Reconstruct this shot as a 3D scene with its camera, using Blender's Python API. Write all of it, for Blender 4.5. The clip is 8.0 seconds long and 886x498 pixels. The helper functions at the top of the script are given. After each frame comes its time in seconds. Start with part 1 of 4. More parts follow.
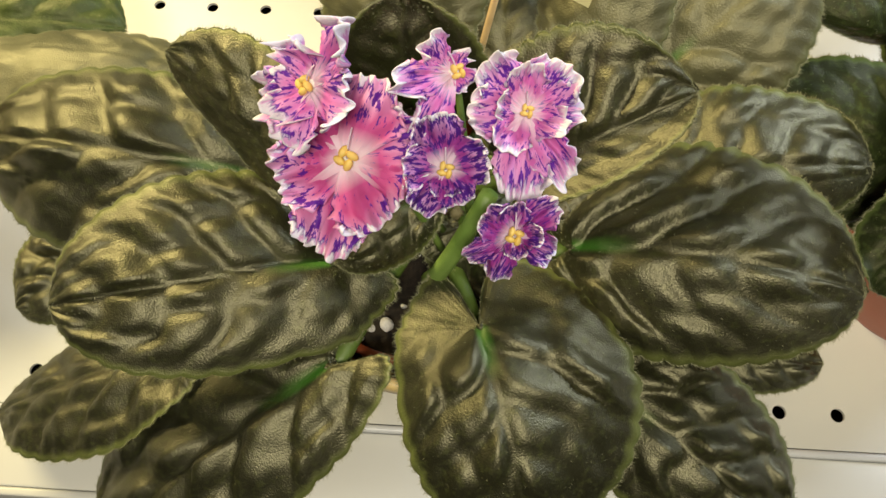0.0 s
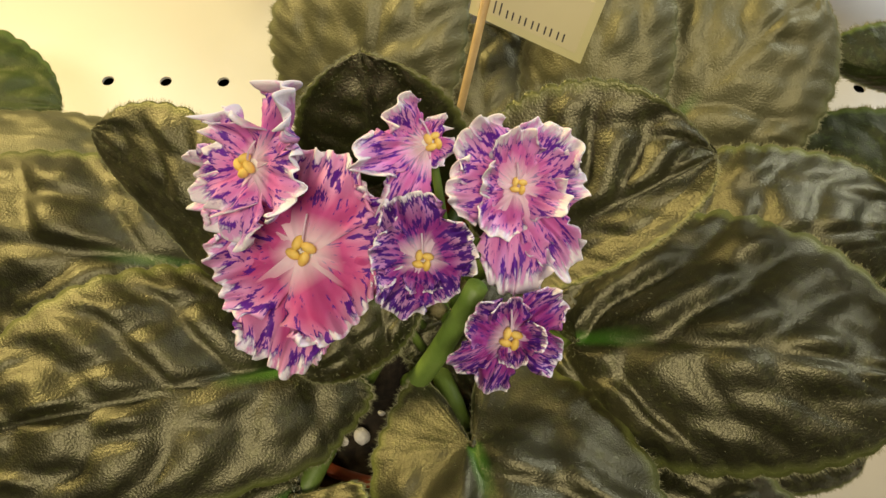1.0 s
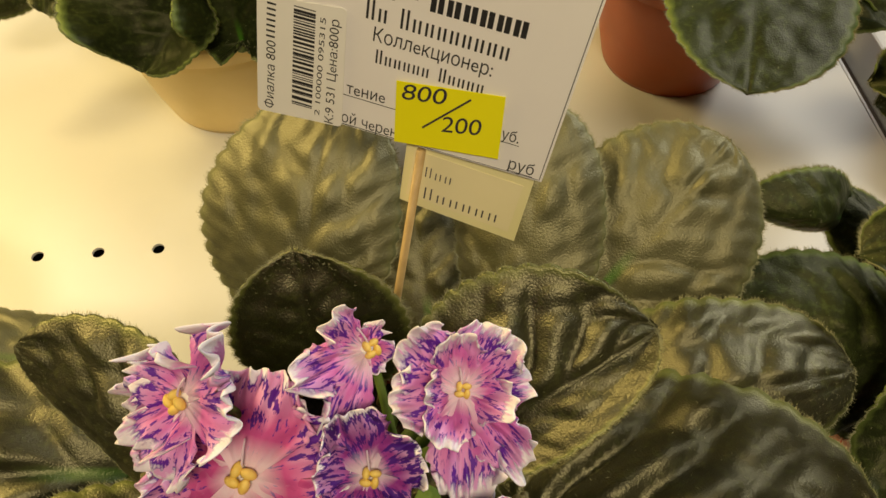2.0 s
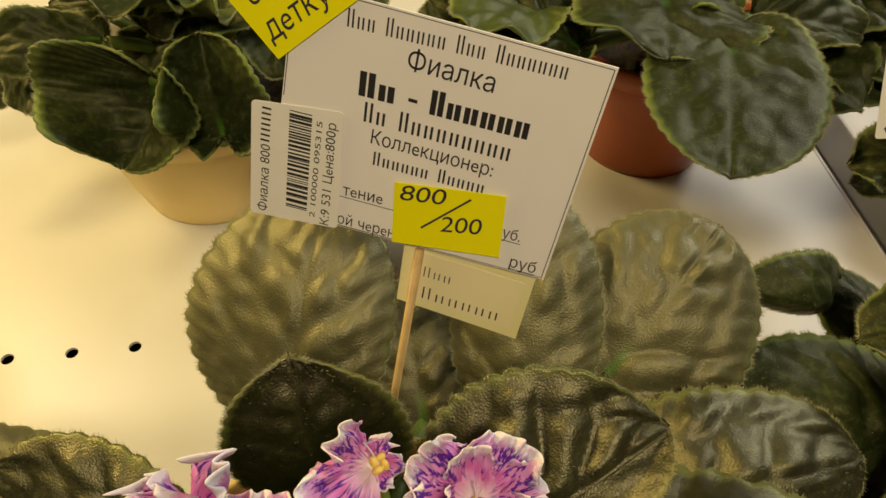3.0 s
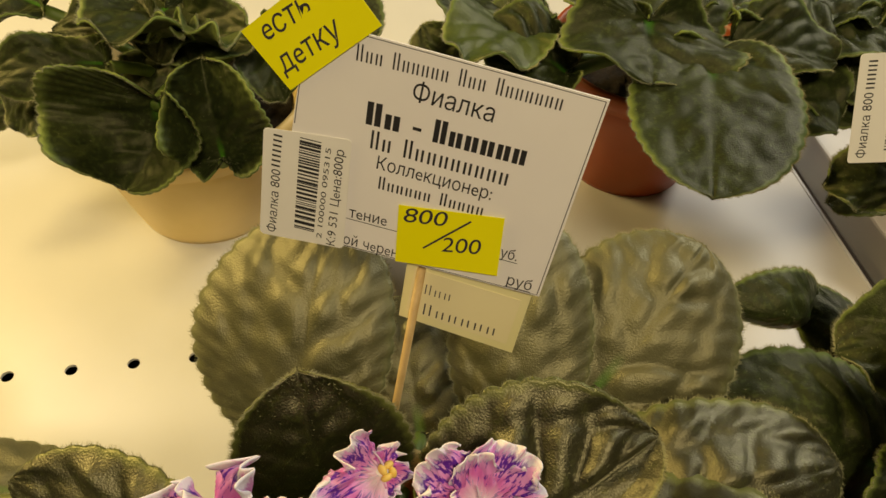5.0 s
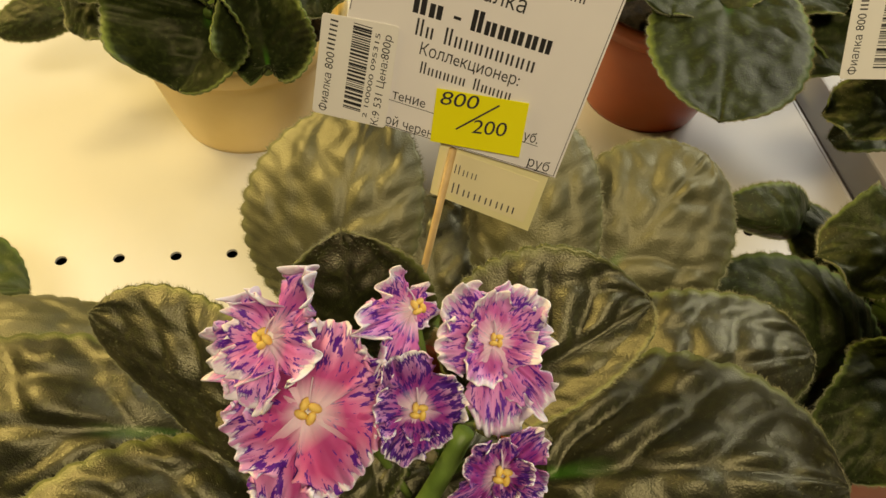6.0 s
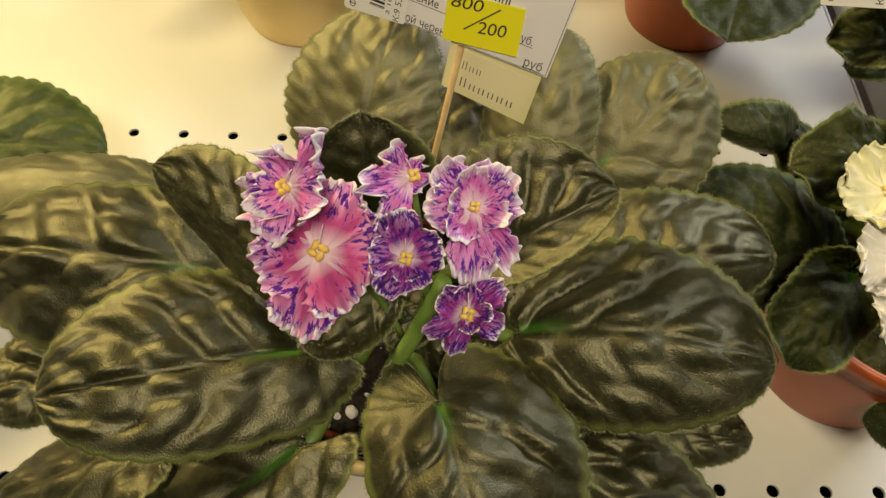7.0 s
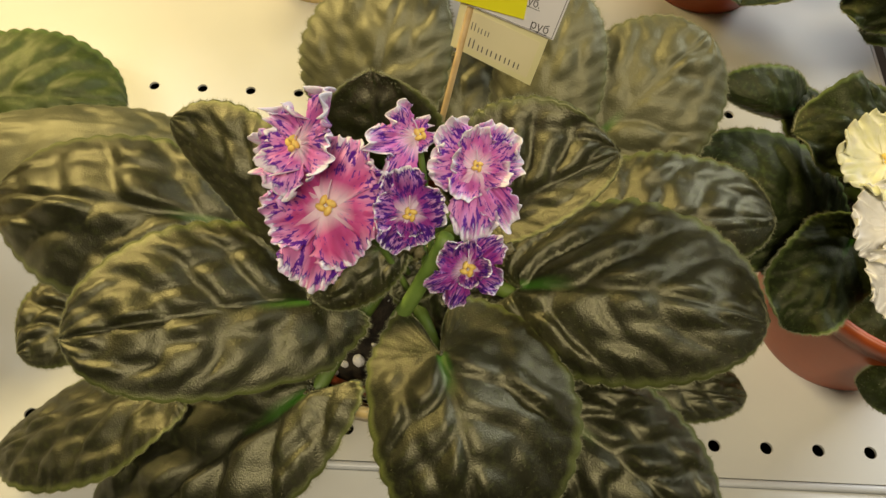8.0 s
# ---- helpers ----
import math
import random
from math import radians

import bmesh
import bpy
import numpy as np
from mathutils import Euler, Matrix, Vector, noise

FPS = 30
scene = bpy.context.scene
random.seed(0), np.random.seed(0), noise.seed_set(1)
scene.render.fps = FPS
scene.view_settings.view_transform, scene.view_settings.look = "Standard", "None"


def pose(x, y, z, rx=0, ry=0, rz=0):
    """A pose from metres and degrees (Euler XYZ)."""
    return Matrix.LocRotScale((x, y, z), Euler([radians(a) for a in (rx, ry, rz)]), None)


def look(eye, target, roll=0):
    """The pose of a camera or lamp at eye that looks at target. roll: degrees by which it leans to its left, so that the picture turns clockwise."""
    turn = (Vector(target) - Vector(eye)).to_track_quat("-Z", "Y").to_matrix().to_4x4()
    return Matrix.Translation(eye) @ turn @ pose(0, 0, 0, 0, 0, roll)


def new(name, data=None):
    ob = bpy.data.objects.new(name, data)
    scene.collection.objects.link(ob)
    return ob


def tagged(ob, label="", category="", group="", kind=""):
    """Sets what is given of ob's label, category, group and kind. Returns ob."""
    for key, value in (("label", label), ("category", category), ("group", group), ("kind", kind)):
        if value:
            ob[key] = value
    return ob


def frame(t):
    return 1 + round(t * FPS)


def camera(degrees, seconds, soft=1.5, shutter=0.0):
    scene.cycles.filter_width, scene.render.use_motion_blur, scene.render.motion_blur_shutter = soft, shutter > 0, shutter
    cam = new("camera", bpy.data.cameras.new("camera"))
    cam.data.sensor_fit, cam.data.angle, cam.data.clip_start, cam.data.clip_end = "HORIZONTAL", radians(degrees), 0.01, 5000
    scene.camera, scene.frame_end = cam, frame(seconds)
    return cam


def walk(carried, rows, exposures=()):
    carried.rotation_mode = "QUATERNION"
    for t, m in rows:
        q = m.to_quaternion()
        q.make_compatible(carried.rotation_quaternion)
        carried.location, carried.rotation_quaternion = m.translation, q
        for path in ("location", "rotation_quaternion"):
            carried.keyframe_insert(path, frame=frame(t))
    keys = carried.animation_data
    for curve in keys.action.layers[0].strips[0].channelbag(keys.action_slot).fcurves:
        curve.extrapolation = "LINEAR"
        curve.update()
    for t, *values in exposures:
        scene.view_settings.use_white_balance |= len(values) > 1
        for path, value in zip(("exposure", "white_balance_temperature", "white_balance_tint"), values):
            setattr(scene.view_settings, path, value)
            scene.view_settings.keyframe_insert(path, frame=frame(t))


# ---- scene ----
cam = camera(58.8, 8.0)
PATH = [
    (0, (0.11658, -0.29068, 0.35339), (0.10973, -0.17313, 0.07747), -0.040),
    (0.5, (0.11318, -0.28612, 0.33550), (0.10840, -0.16563, 0.06080), 1.132),
    (1, (0.11631, -0.26620, 0.32093), (0.11534, -0.12617, 0.05562), 0.247),
    (1.5, (0.11772, -0.25261, 0.32442), (0.12315, -0.09551, 0.06891), 0.050),
    (2, (0.11944, -0.24404, 0.32974), (0.13840, -0.07181, 0.08483), 1.292),
    (3.5, (0.10951, -0.23191, 0.32969), (0.14652, -0.03444, 0.10690), 2.922),
    (4, (0.10960, -0.23030, 0.33260), (0.15052, -0.03242, 0.11087), 3.562),
    (5.5, (0.10092, -0.25628, 0.34131), (0.13973, -0.06253, 0.11557), 3.749),
    (6, (0.09599, -0.27854, 0.34543), (0.13024, -0.09272, 0.11241), 5.718),
    (6.5, (0.10523, -0.29964, 0.35699), (0.12760, -0.12652, 0.11301), 5.914),
    (7, (0.11469, -0.31708, 0.37455), (0.12457, -0.15585, 0.12175), 4.547),
    (7.5, (0.12677, -0.32162, 0.38471), (0.13152, -0.16894, 0.12651), 3.769),
    (8, (0.12035, -0.32234, 0.38339), (0.12307, -0.17530, 0.12191), 3.711),
]
GAIN = [(0.0, 0.10, 6400, 10), (0.6, -0.12, 6700, 10), (1.5, -0.33, 7600, 10), (3.5, -0.57, 8700, 10), (5.5, -0.48, 8500, 10), (6.5, -0.36, 7700, 10), (8.0, -0.33, 7000, 10)]
walk(cam, [(t, look(eye, target, roll)) for t, eye, target, roll in PATH], GAIN)

# ---- world and lights ----
world = bpy.data.worlds.new("room_light")
world.use_nodes = True
world.node_tree.nodes["Background"].inputs[0].default_value = (0.55, 0.60, 0.70, 1)
world.node_tree.nodes["Background"].inputs[1].default_value = 0.006
scene.world = world


def area_lamp(name, m, sx, sy, watts, colour):
    data = bpy.data.lights.new(name, "AREA")
    data.shape, data.size, data.size_y, data.energy, data.color = "RECTANGLE", sx, sy, watts, colour
    ob = new(name, data)
    ob.matrix_world = m
    return ob


# warm lamp strip under the shelf above, cool lamp strip over the next shelf, and the shop's ceiling light
area_lamp("shelf_lamp", look((-0.52, 0.32, 0.66), (0.05, 0.02, 0.03)), 0.45, 0.14, 11.5, (1.0, 0.82, 0.40))
area_lamp("neighbour_shelf_lamp", look((1.02, 0.42, 0.80), (0.66, 0.20, 0.0)), 0.60, 0.12, 12.5, (0.86, 0.93, 1.0))
area_lamp("ceiling_light", look((0.14, -0.80, 1.25), (0.10, -0.15, 0.05)), 0.36, 0.20, 14.2, (1.0, 0.91, 0.70))


# ---- materials ----
class Nodes:
    """A small helper to build one node material."""

    def __init__(self, name):
        self.mat = bpy.data.materials.new(name)
        self.mat.use_nodes = True
        self.tree = self.mat.node_tree
        self.bsdf = self.tree.nodes["Principled BSDF"]

    def add(self, kind, **values):
        node = self.tree.nodes.new(kind)
        for key, value in values.items():
            node.inputs[key.replace("_", " ")].default_value = value
        return node

    def link(self, a, b):
        self.tree.links.new(a, b)

    def ramp(self, source, *stops):
        node = self.tree.nodes.new("ShaderNodeValToRGB")
        while len(node.color_ramp.elements) < len(stops):
            node.color_ramp.elements.new(0.5)
        for e, (p, c) in zip(node.color_ramp.elements, stops):
            e.position, e.color = p, (c, c, c, 1) if isinstance(c, (int, float)) else (*c, 1)
        self.link(source, node.inputs[0])
        return node.outputs[0]

    def mix(self, f, a, b):
        node = self.tree.nodes.new("ShaderNodeMix")
        node.data_type = "RGBA"
        for socket, value in zip((node.inputs[0], node.inputs[6], node.inputs[7]), (f, a, b)):
            if isinstance(value, (int, float)):
                socket.default_value = value
            elif isinstance(value, tuple):
                socket.default_value = (*value, 1)
            else:
                self.link(value, socket)
        return node.outputs[2]

    def math(self, op, a, b=0.0):
        node = self.tree.nodes.new("ShaderNodeMath")
        node.operation = op
        for socket, value in zip(node.inputs, (a, b)):
            if isinstance(value, (int, float)):
                socket.default_value = value
            else:
                self.link(value, socket)
        return node.outputs[0]

    def noise(self, scale, detail=4.0, rough=0.55):
        coord = self.add("ShaderNodeTexCoord")
        n = self.add("ShaderNodeTexNoise", Scale=scale, Detail=detail, Roughness=rough)
        self.link(coord.outputs["Object"], n.inputs["Vector"])
        return n.outputs["Fac"]

    def bump(self, height, strength, distance):
        b = self.add("ShaderNodeBump", Strength=strength, Distance=distance)
        self.link(height, b.inputs["Height"])
        self.link(b.outputs[0], self.bsdf.inputs["Normal"])

    def colour(self, value):
        if isinstance(value, tuple):
            self.bsdf.inputs["Base Color"].default_value = (*value, 1)
        else:
            self.link(value, self.bsdf.inputs["Base Color"])

    def set(self, **values):
        for key, value in values.items():
            self.bsdf.inputs[key.replace("_", " ")].default_value = value
        return self


def plain(name, c1, c2, rough=0.5, scale=60.0, bump=0.05, spec=0.5):
    n = Nodes(name)
    n.colour(n.mix(n.ramp(n.noise(scale), (0.3, 0.0), (0.7, 1.0)), c1, c2))
    n.bump(n.noise(scale * 12), bump, 0.001)
    n.set(Roughness=rough, Specular_IOR_Level=spec)
    return n.mat


def leaf_material(name, dark, light, edge, rough=0.45, gloss=1.0):
    n = Nodes(name)
    uv = n.add("ShaderNodeSeparateXYZ")
    n.link(n.add("ShaderNodeUVMap").outputs[0], uv.inputs[0])
    u = n.math("ABSOLUTE", uv.outputs[0])
    body = n.mix(n.ramp(n.noise(55, 5), (0.3, 0.0), (0.72, 1.0)), dark, light)
    body = n.mix(n.math("MULTIPLY", n.ramp(n.noise(420, 3), (0.5, 0.0), (0.75, 1.0)), 0.14), body, edge)
    rib = n.math("MULTIPLY", n.ramp(u, (0.0, 1.0), (0.03, 0.8), (0.075, 0.0)), n.ramp(uv.outputs[1], (0.02, 0.9), (0.24, 0.0)))
    body = n.mix(rib, body, (0.035, 0.17, 0.010))
    rim = n.math("MULTIPLY", n.ramp(u, (0.90, 0.0), (1.0, 0.75)), n.ramp(n.noise(40, 3), (0.25, 0.35), (0.6, 1.0)))
    n.colour(n.mix(rim, body, edge))
    coord = n.add("ShaderNodeTexCoord")
    pebble = n.add("ShaderNodeTexVoronoi", Scale=1500.0, Randomness=1.0)
    n.link(coord.outputs["Object"], pebble.inputs["Vector"])
    fine = n.math("SUBTRACT", n.math("ADD", n.math("MULTIPLY", n.noise(3000, 2), 0.6), n.math("MULTIPLY", n.noise(420, 3), 0.2)), n.math("MULTIPLY", pebble.outputs["Distance"], 0.7))
    n.bump(fine, 0.40, 0.00040)
    n.set(Roughness=rough, IOR=1.64, Specular_IOR_Level=gloss, Sheen_Weight=0.012, Sheen_Roughness=0.3)
    n.bsdf.inputs["Specular Tint"].default_value = (0.97, 0.91, 0.60, 1)
    n.bsdf.inputs["Sheen Tint"].default_value = (1.0, 0.90, 0.66, 1)
    return n.mat


def petal_material(name, heart, speck, amount, pale=0.84):
    """Fantasy petal: pink or plum field, violet specks, white ruffled rim and pale eye."""
    n = Nodes(name)
    uv = n.add("ShaderNodeSeparateXYZ")
    n.link(n.add("ShaderNodeUVMap").outputs[0], uv.inputs[0])
    r = uv.outputs[1]
    across = n.math("ABSOLUTE", uv.outputs[0])
    coord = n.add("ShaderNodeTexCoord")
    far = n.math("MAXIMUM", r, n.math("MULTIPLY", n.math("MULTIPLY", across, 0.9), n.math("MINIMUM", n.math("MULTIPLY", r, 1.5), 1.0)))
    stretch = n.add("ShaderNodeMapping")
    n.link(coord.outputs["UV"], stretch.inputs[0])
    stretch.inputs["Scale"].default_value = (4.6, 2.5, 1.0)
    info = n.add("ShaderNodeObjectInfo")
    shift = n.add("ShaderNodeVectorMath")
    n.link(stretch.outputs[0], shift.inputs[0])
    n.link(n.math("MULTIPLY", info.outputs["Random"], 37.0), shift.inputs[1])
    spots = n.add("ShaderNodeTexNoise", Scale=1.9, Detail=3.0, Roughness=0.62)
    n.link(shift.outputs[0], spots.inputs["Vector"])
    wide = n.add("ShaderNodeTexNoise", Scale=0.42, Detail=2.0)
    n.link(shift.outputs[0], wide.inputs["Vector"])
    level = n.math("ADD", n.math("MULTIPLY", n.math("SUBTRACT", far, 0.6), 0.20), n.math("ADD", spots.outputs["Fac"], n.math("MULTIPLY", n.math("SUBTRACT", wide.outputs["Fac"], 0.5), 0.35)))
    mask = n.ramp(level, (0.575 - amount, 0.0), (0.615 - amount, 1.0))
    field = n.mix(n.ramp(wide.outputs["Fac"], (0.35, 0.0), (0.65, 1.0)), heart, tuple(min(1.0, c * 1.3 + 0.02) for c in heart))
    wash = n.ramp(n.math("ADD", far, n.math("MULTIPLY", n.math("SUBTRACT", wide.outputs["Fac"], 0.5), 1.1)), (pale - 0.40, 0.0), (pale + 0.02, 1.0))
    field = n.mix(n.math("MULTIPLY", wash, 0.55), field, (0.72, 0.50, 0.80))
    field = n.mix(mask, field, speck)
    rim = n.ramp(n.math("ADD", far, n.math("MULTIPLY", n.math("SUBTRACT", spots.outputs["Fac"], 0.5), 0.60)), (pale, 0.0), (pale + 0.10, 1.0))
    field = n.mix(rim, field, (0.80, 0.76, 0.86))
    eye = n.ramp(r, (0.14, 1.0), (0.40, 0.0))
    n.colour(n.mix(n.math("MULTIPLY", eye, 0.75), field, (0.80, 0.72, 0.80)))
    n.bump(n.math("ADD", n.noise(900, 3), n.math("MULTIPLY", spots.outputs["Fac"], 0.6)), 0.25, 0.0006)
    n.set(Roughness=0.6, Specular_IOR_Level=0.25)
    n.bsdf.inputs["Subsurface Weight"].default_value = 0.12
    n.bsdf.inputs["Subsurface Radius"].default_value = (0.004, 0.0015, 0.002)
    return n.mat


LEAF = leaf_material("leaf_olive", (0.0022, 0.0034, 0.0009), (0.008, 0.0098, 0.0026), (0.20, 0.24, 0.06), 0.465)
# paler, greyer olive than LEAF, for four of the violet's leaves
LEAF_GREY_OLIVE = leaf_material("leaf_grey_olive", (0.040, 0.042, 0.019), (0.092, 0.088, 0.045), (0.16, 0.17, 0.07), 0.50)
LEAF_FRESH = leaf_material("leaf_fresh", (0.008, 0.013, 0.0036), (0.026, 0.036, 0.011), (0.22, 0.30, 0.08), 0.48, 0.24)
# lighter green: young leaves, and the left plant's lamplight put into its colour
LEAF_YOUNG_LIT = leaf_material("leaf_young_and_lit_green", (0.020, 0.036, 0.006), (0.055, 0.080, 0.016), (0.20, 0.29, 0.08), 0.50, 0.45)
FUZZ = plain("leaf_hairs", (0.20, 0.20, 0.11), (0.30, 0.30, 0.17), 0.6)
STALK = plain("stalk_green", (0.15, 0.26, 0.045), (0.22, 0.34, 0.08), 0.45, 90, 0.2)
STALK_DARK = plain("stalk_dark", (0.07, 0.12, 0.02), (0.12, 0.18, 0.035), 0.5, 90, 0.2)
PINK = petal_material("petal_pink", (0.46, 0.060, 0.235), (0.10, 0.012, 0.27), 0.012, 0.93)
LILAC = petal_material("petal_lilac", (0.55, 0.13, 0.42), (0.12, 0.018, 0.33), 0.045, 0.83)
PLUM = petal_material("petal_plum", (0.28, 0.034, 0.26), (0.075, 0.012, 0.23), 0.07, 0.94)
WHITE_PETAL = plain("petal_white", (0.78, 0.76, 0.72), (0.86, 0.84, 0.82), 0.55, 200, 0.2)
YOUNG_PETAL = plain("petal_cream_green", (0.74, 0.73, 0.42), (0.82, 0.80, 0.64), 0.55, 220, 0.2)
ANTHER = plain("anther_yellow", (0.80, 0.52, 0.10), (0.88, 0.66, 0.20), 0.5, 300, 0.2)
BUD = plain("bud_brown", (0.12, 0.11, 0.05), (0.24, 0.20, 0.10), 0.6, 300, 0.4)
SHELF = plain("shelf_enamel", (0.60, 0.595, 0.56), (0.66, 0.65, 0.61), 0.38, 9, 0.04)
SHELF_EDGE = plain("shelf_steel", (0.55, 0.56, 0.58), (0.66, 0.67, 0.69), 0.35, 20, 0.05)
# near-black colour for the shade seen through the shelf's holes
HOLE_SHADE = plain("hole_shade", (0.01, 0.009, 0.008), (0.015, 0.013, 0.012), 0.8)
TAN_POT = plain("pot_tan_plastic", (0.78, 0.58, 0.24), (0.82, 0.62, 0.28), 0.42, 40, 0.05)
TERRA = plain("pot_terracotta_plastic", (0.33, 0.062, 0.014), (0.37, 0.074, 0.020), 0.4, 40, 0.05)
SOIL = plain("potting_soil", (0.012, 0.009, 0.006), (0.045, 0.030, 0.020), 0.9, 500, 1.0)
PERLITE = plain("perlite", (0.60, 0.58, 0.54), (0.75, 0.73, 0.70), 0.8, 600, 0.4)
CARD = plain("card_paper", (0.80, 0.78, 0.80), (0.84, 0.82, 0.83), 0.6, 30, 0.03)
STICKER = plain("sticker_paper", (0.80, 0.79, 0.77), (0.84, 0.83, 0.81), 0.35, 30, 0.02)
NOTE = plain("note_yellow", (0.85, 0.80, 0.022), (0.90, 0.85, 0.03), 0.6, 25, 0.04)
CREAM = plain("label_cream", (0.80, 0.72, 0.44), (0.86, 0.78, 0.50), 0.5, 25, 0.04)
CREAM_EDGE = plain("label_cream_edge", (0.78, 0.72, 0.38), (0.84, 0.78, 0.46), 0.4, 25, 0.04)
INK = plain("ink_black", (0.012, 0.012, 0.014), (0.02, 0.02, 0.022), 0.6)
PEN = plain("pen_blue_black", (0.02, 0.02, 0.035), (0.035, 0.03, 0.05), 0.6)
BAMBOO = plain("bamboo_stick", (0.48, 0.32, 0.14), (0.62, 0.44, 0.22), 0.5, 120, 0.3)
FLOOR = plain("floor_brown", (0.055, 0.042, 0.036), (0.08, 0.062, 0.052), 0.5, 6, 0.1)
WALL = plain("wall_paint", (0.50, 0.48, 0.44), (0.56, 0.54, 0.50), 0.8, 3, 0.1)


# ---- mesh helpers ----
def finish(name, bm, material, parent=None, smooth=True):
    me = bpy.data.meshes.new(name)
    bm.to_mesh(me)
    bm.free()
    me.materials.append(material)
    if smooth:
        me.polygons.foreach_set("use_smooth", [True] * len(me.polygons))
    ob = new(name, me)
    ob.parent = parent
    return ob


def part(name, bm, material, parent, label="", smooth=True):
    ob = finish(name, bm, material, parent, smooth)
    if label:
        ob["label"] = label
    return ob


def box(bm, lo, hi, bevel=0.0):
    c = [(a + b) / 2 for a, b in zip(lo, hi)]
    d = [b - a for a, b in zip(lo, hi)]
    made = bmesh.ops.create_cube(bm, size=1, matrix=Matrix.Translation(c) @ Matrix.Diagonal((*d, 1)))
    if bevel:
        edges = list({e for v in made["verts"] for e in v.link_edges})
        bmesh.ops.bevel(bm, geom=edges, offset=bevel, segments=2, affect="EDGES", profile=0.6)
    return bm


def lathe(profile, segments=64, centre=(0, 0, 0)):
    """A turned body from a (radius, height) profile."""
    bm = bmesh.new()
    rings = []
    for r, z in profile:
        rings.append([bm.verts.new((centre[0] + r * math.cos(a), centre[1] + r * math.sin(a), centre[2] + z)) for a in (2 * math.pi * k / segments for k in range(segments))])
    for a, b in zip(rings, rings[1:]):
        for k in range(segments):
            bm.faces.new((a[k], a[(k + 1) % segments], b[(k + 1) % segments], b[k]))
    return bm


def tube(points, radii, sides=10):
    """A round stalk through smooth points."""
    bm = bmesh.new()
    rings = []
    pts = [Vector(p) for p in points]
    for i, p in enumerate(pts):
        way = (pts[min(i + 1, len(pts) - 1)] - pts[max(i - 1, 0)]).normalized()
        a = way.orthogonal().normalized()
        if rings:
            a = (last - way * last.dot(way)).normalized()
        last = a
        b = way.cross(a)
        r = radii[0] + (radii[1] - radii[0]) * i / (len(pts) - 1)
        rings.append([bm.verts.new(p + (a * math.cos(t) + b * math.sin(t)) * r) for t in (2 * math.pi * k / sides for k in range(sides))])
    for a, b in zip(rings, rings[1:]):
        for k in range(sides):
            bm.faces.new((a[k], a[(k + 1) % sides], b[(k + 1) % sides], b[k]))
    bm.faces.new(rings[0][::-1])
    bm.faces.new(rings[-1])
    return bm


def bow(a, b, lift, n=12):
    a, b = Vector(a), Vector(b)
    mid = (a + b) / 2 + Vector(lift)
    return [a * (1 - t) ** 2 + mid * 2 * t * (1 - t) + b * t * t for t in (i / n for i in range(n + 1))]


# ---- leaves ----
OUTLINE = [(0.0, 0.0), (0.11, -0.55), (0.30, -1.0), (0.54, -0.80), (0.78, 0.04), (0.93, 0.20), (1.0, 0.38), (0.94, 0.58), (0.77, 0.77), (0.49, 0.915), (0.21, 0.98), (0.0, 1.0)]

HEART = [(0.0, 0.0), (0.045, -0.30), (0.11, -0.66), (0.24, -0.95), (0.42, -0.96), (0.68, -0.55), (0.90, -0.02), (1.0, 0.34), (0.95, 0.57), (0.79, 0.77), (0.50, 0.915), (0.21, 0.98), (0.0, 1.0)]


def outline(v, lobe):
    """The leaf's edge from the stalk round one side to the tip; half width 1, length 1."""
    pts = [(x, y * lobe if y < 0 else y) for x, y in (HEART if lobe > 0.2 else OUTLINE)]
    n = len(pts) - 1
    k = min(int(v * n), n - 1)
    t = v * n - k
    get = lambda q: pts[max(0, min(n, q))]
    p0, p1, p2, p3 = get(k - 1), get(k), get(k + 1), get(k + 2)
    return [0.5 * (2 * b + (c - a) * t + (2 * a - 5 * b + 4 * c - d) * t * t + (3 * b - a - 3 * c + d) * t ** 3) for a, b, c, d in zip(p0, p1, p2, p3)]


def smooth_step(a, b, x):
    t = min(1.0, max(0.0, (x - a) / (b - a)))
    return t * t * (3 - 2 * t)


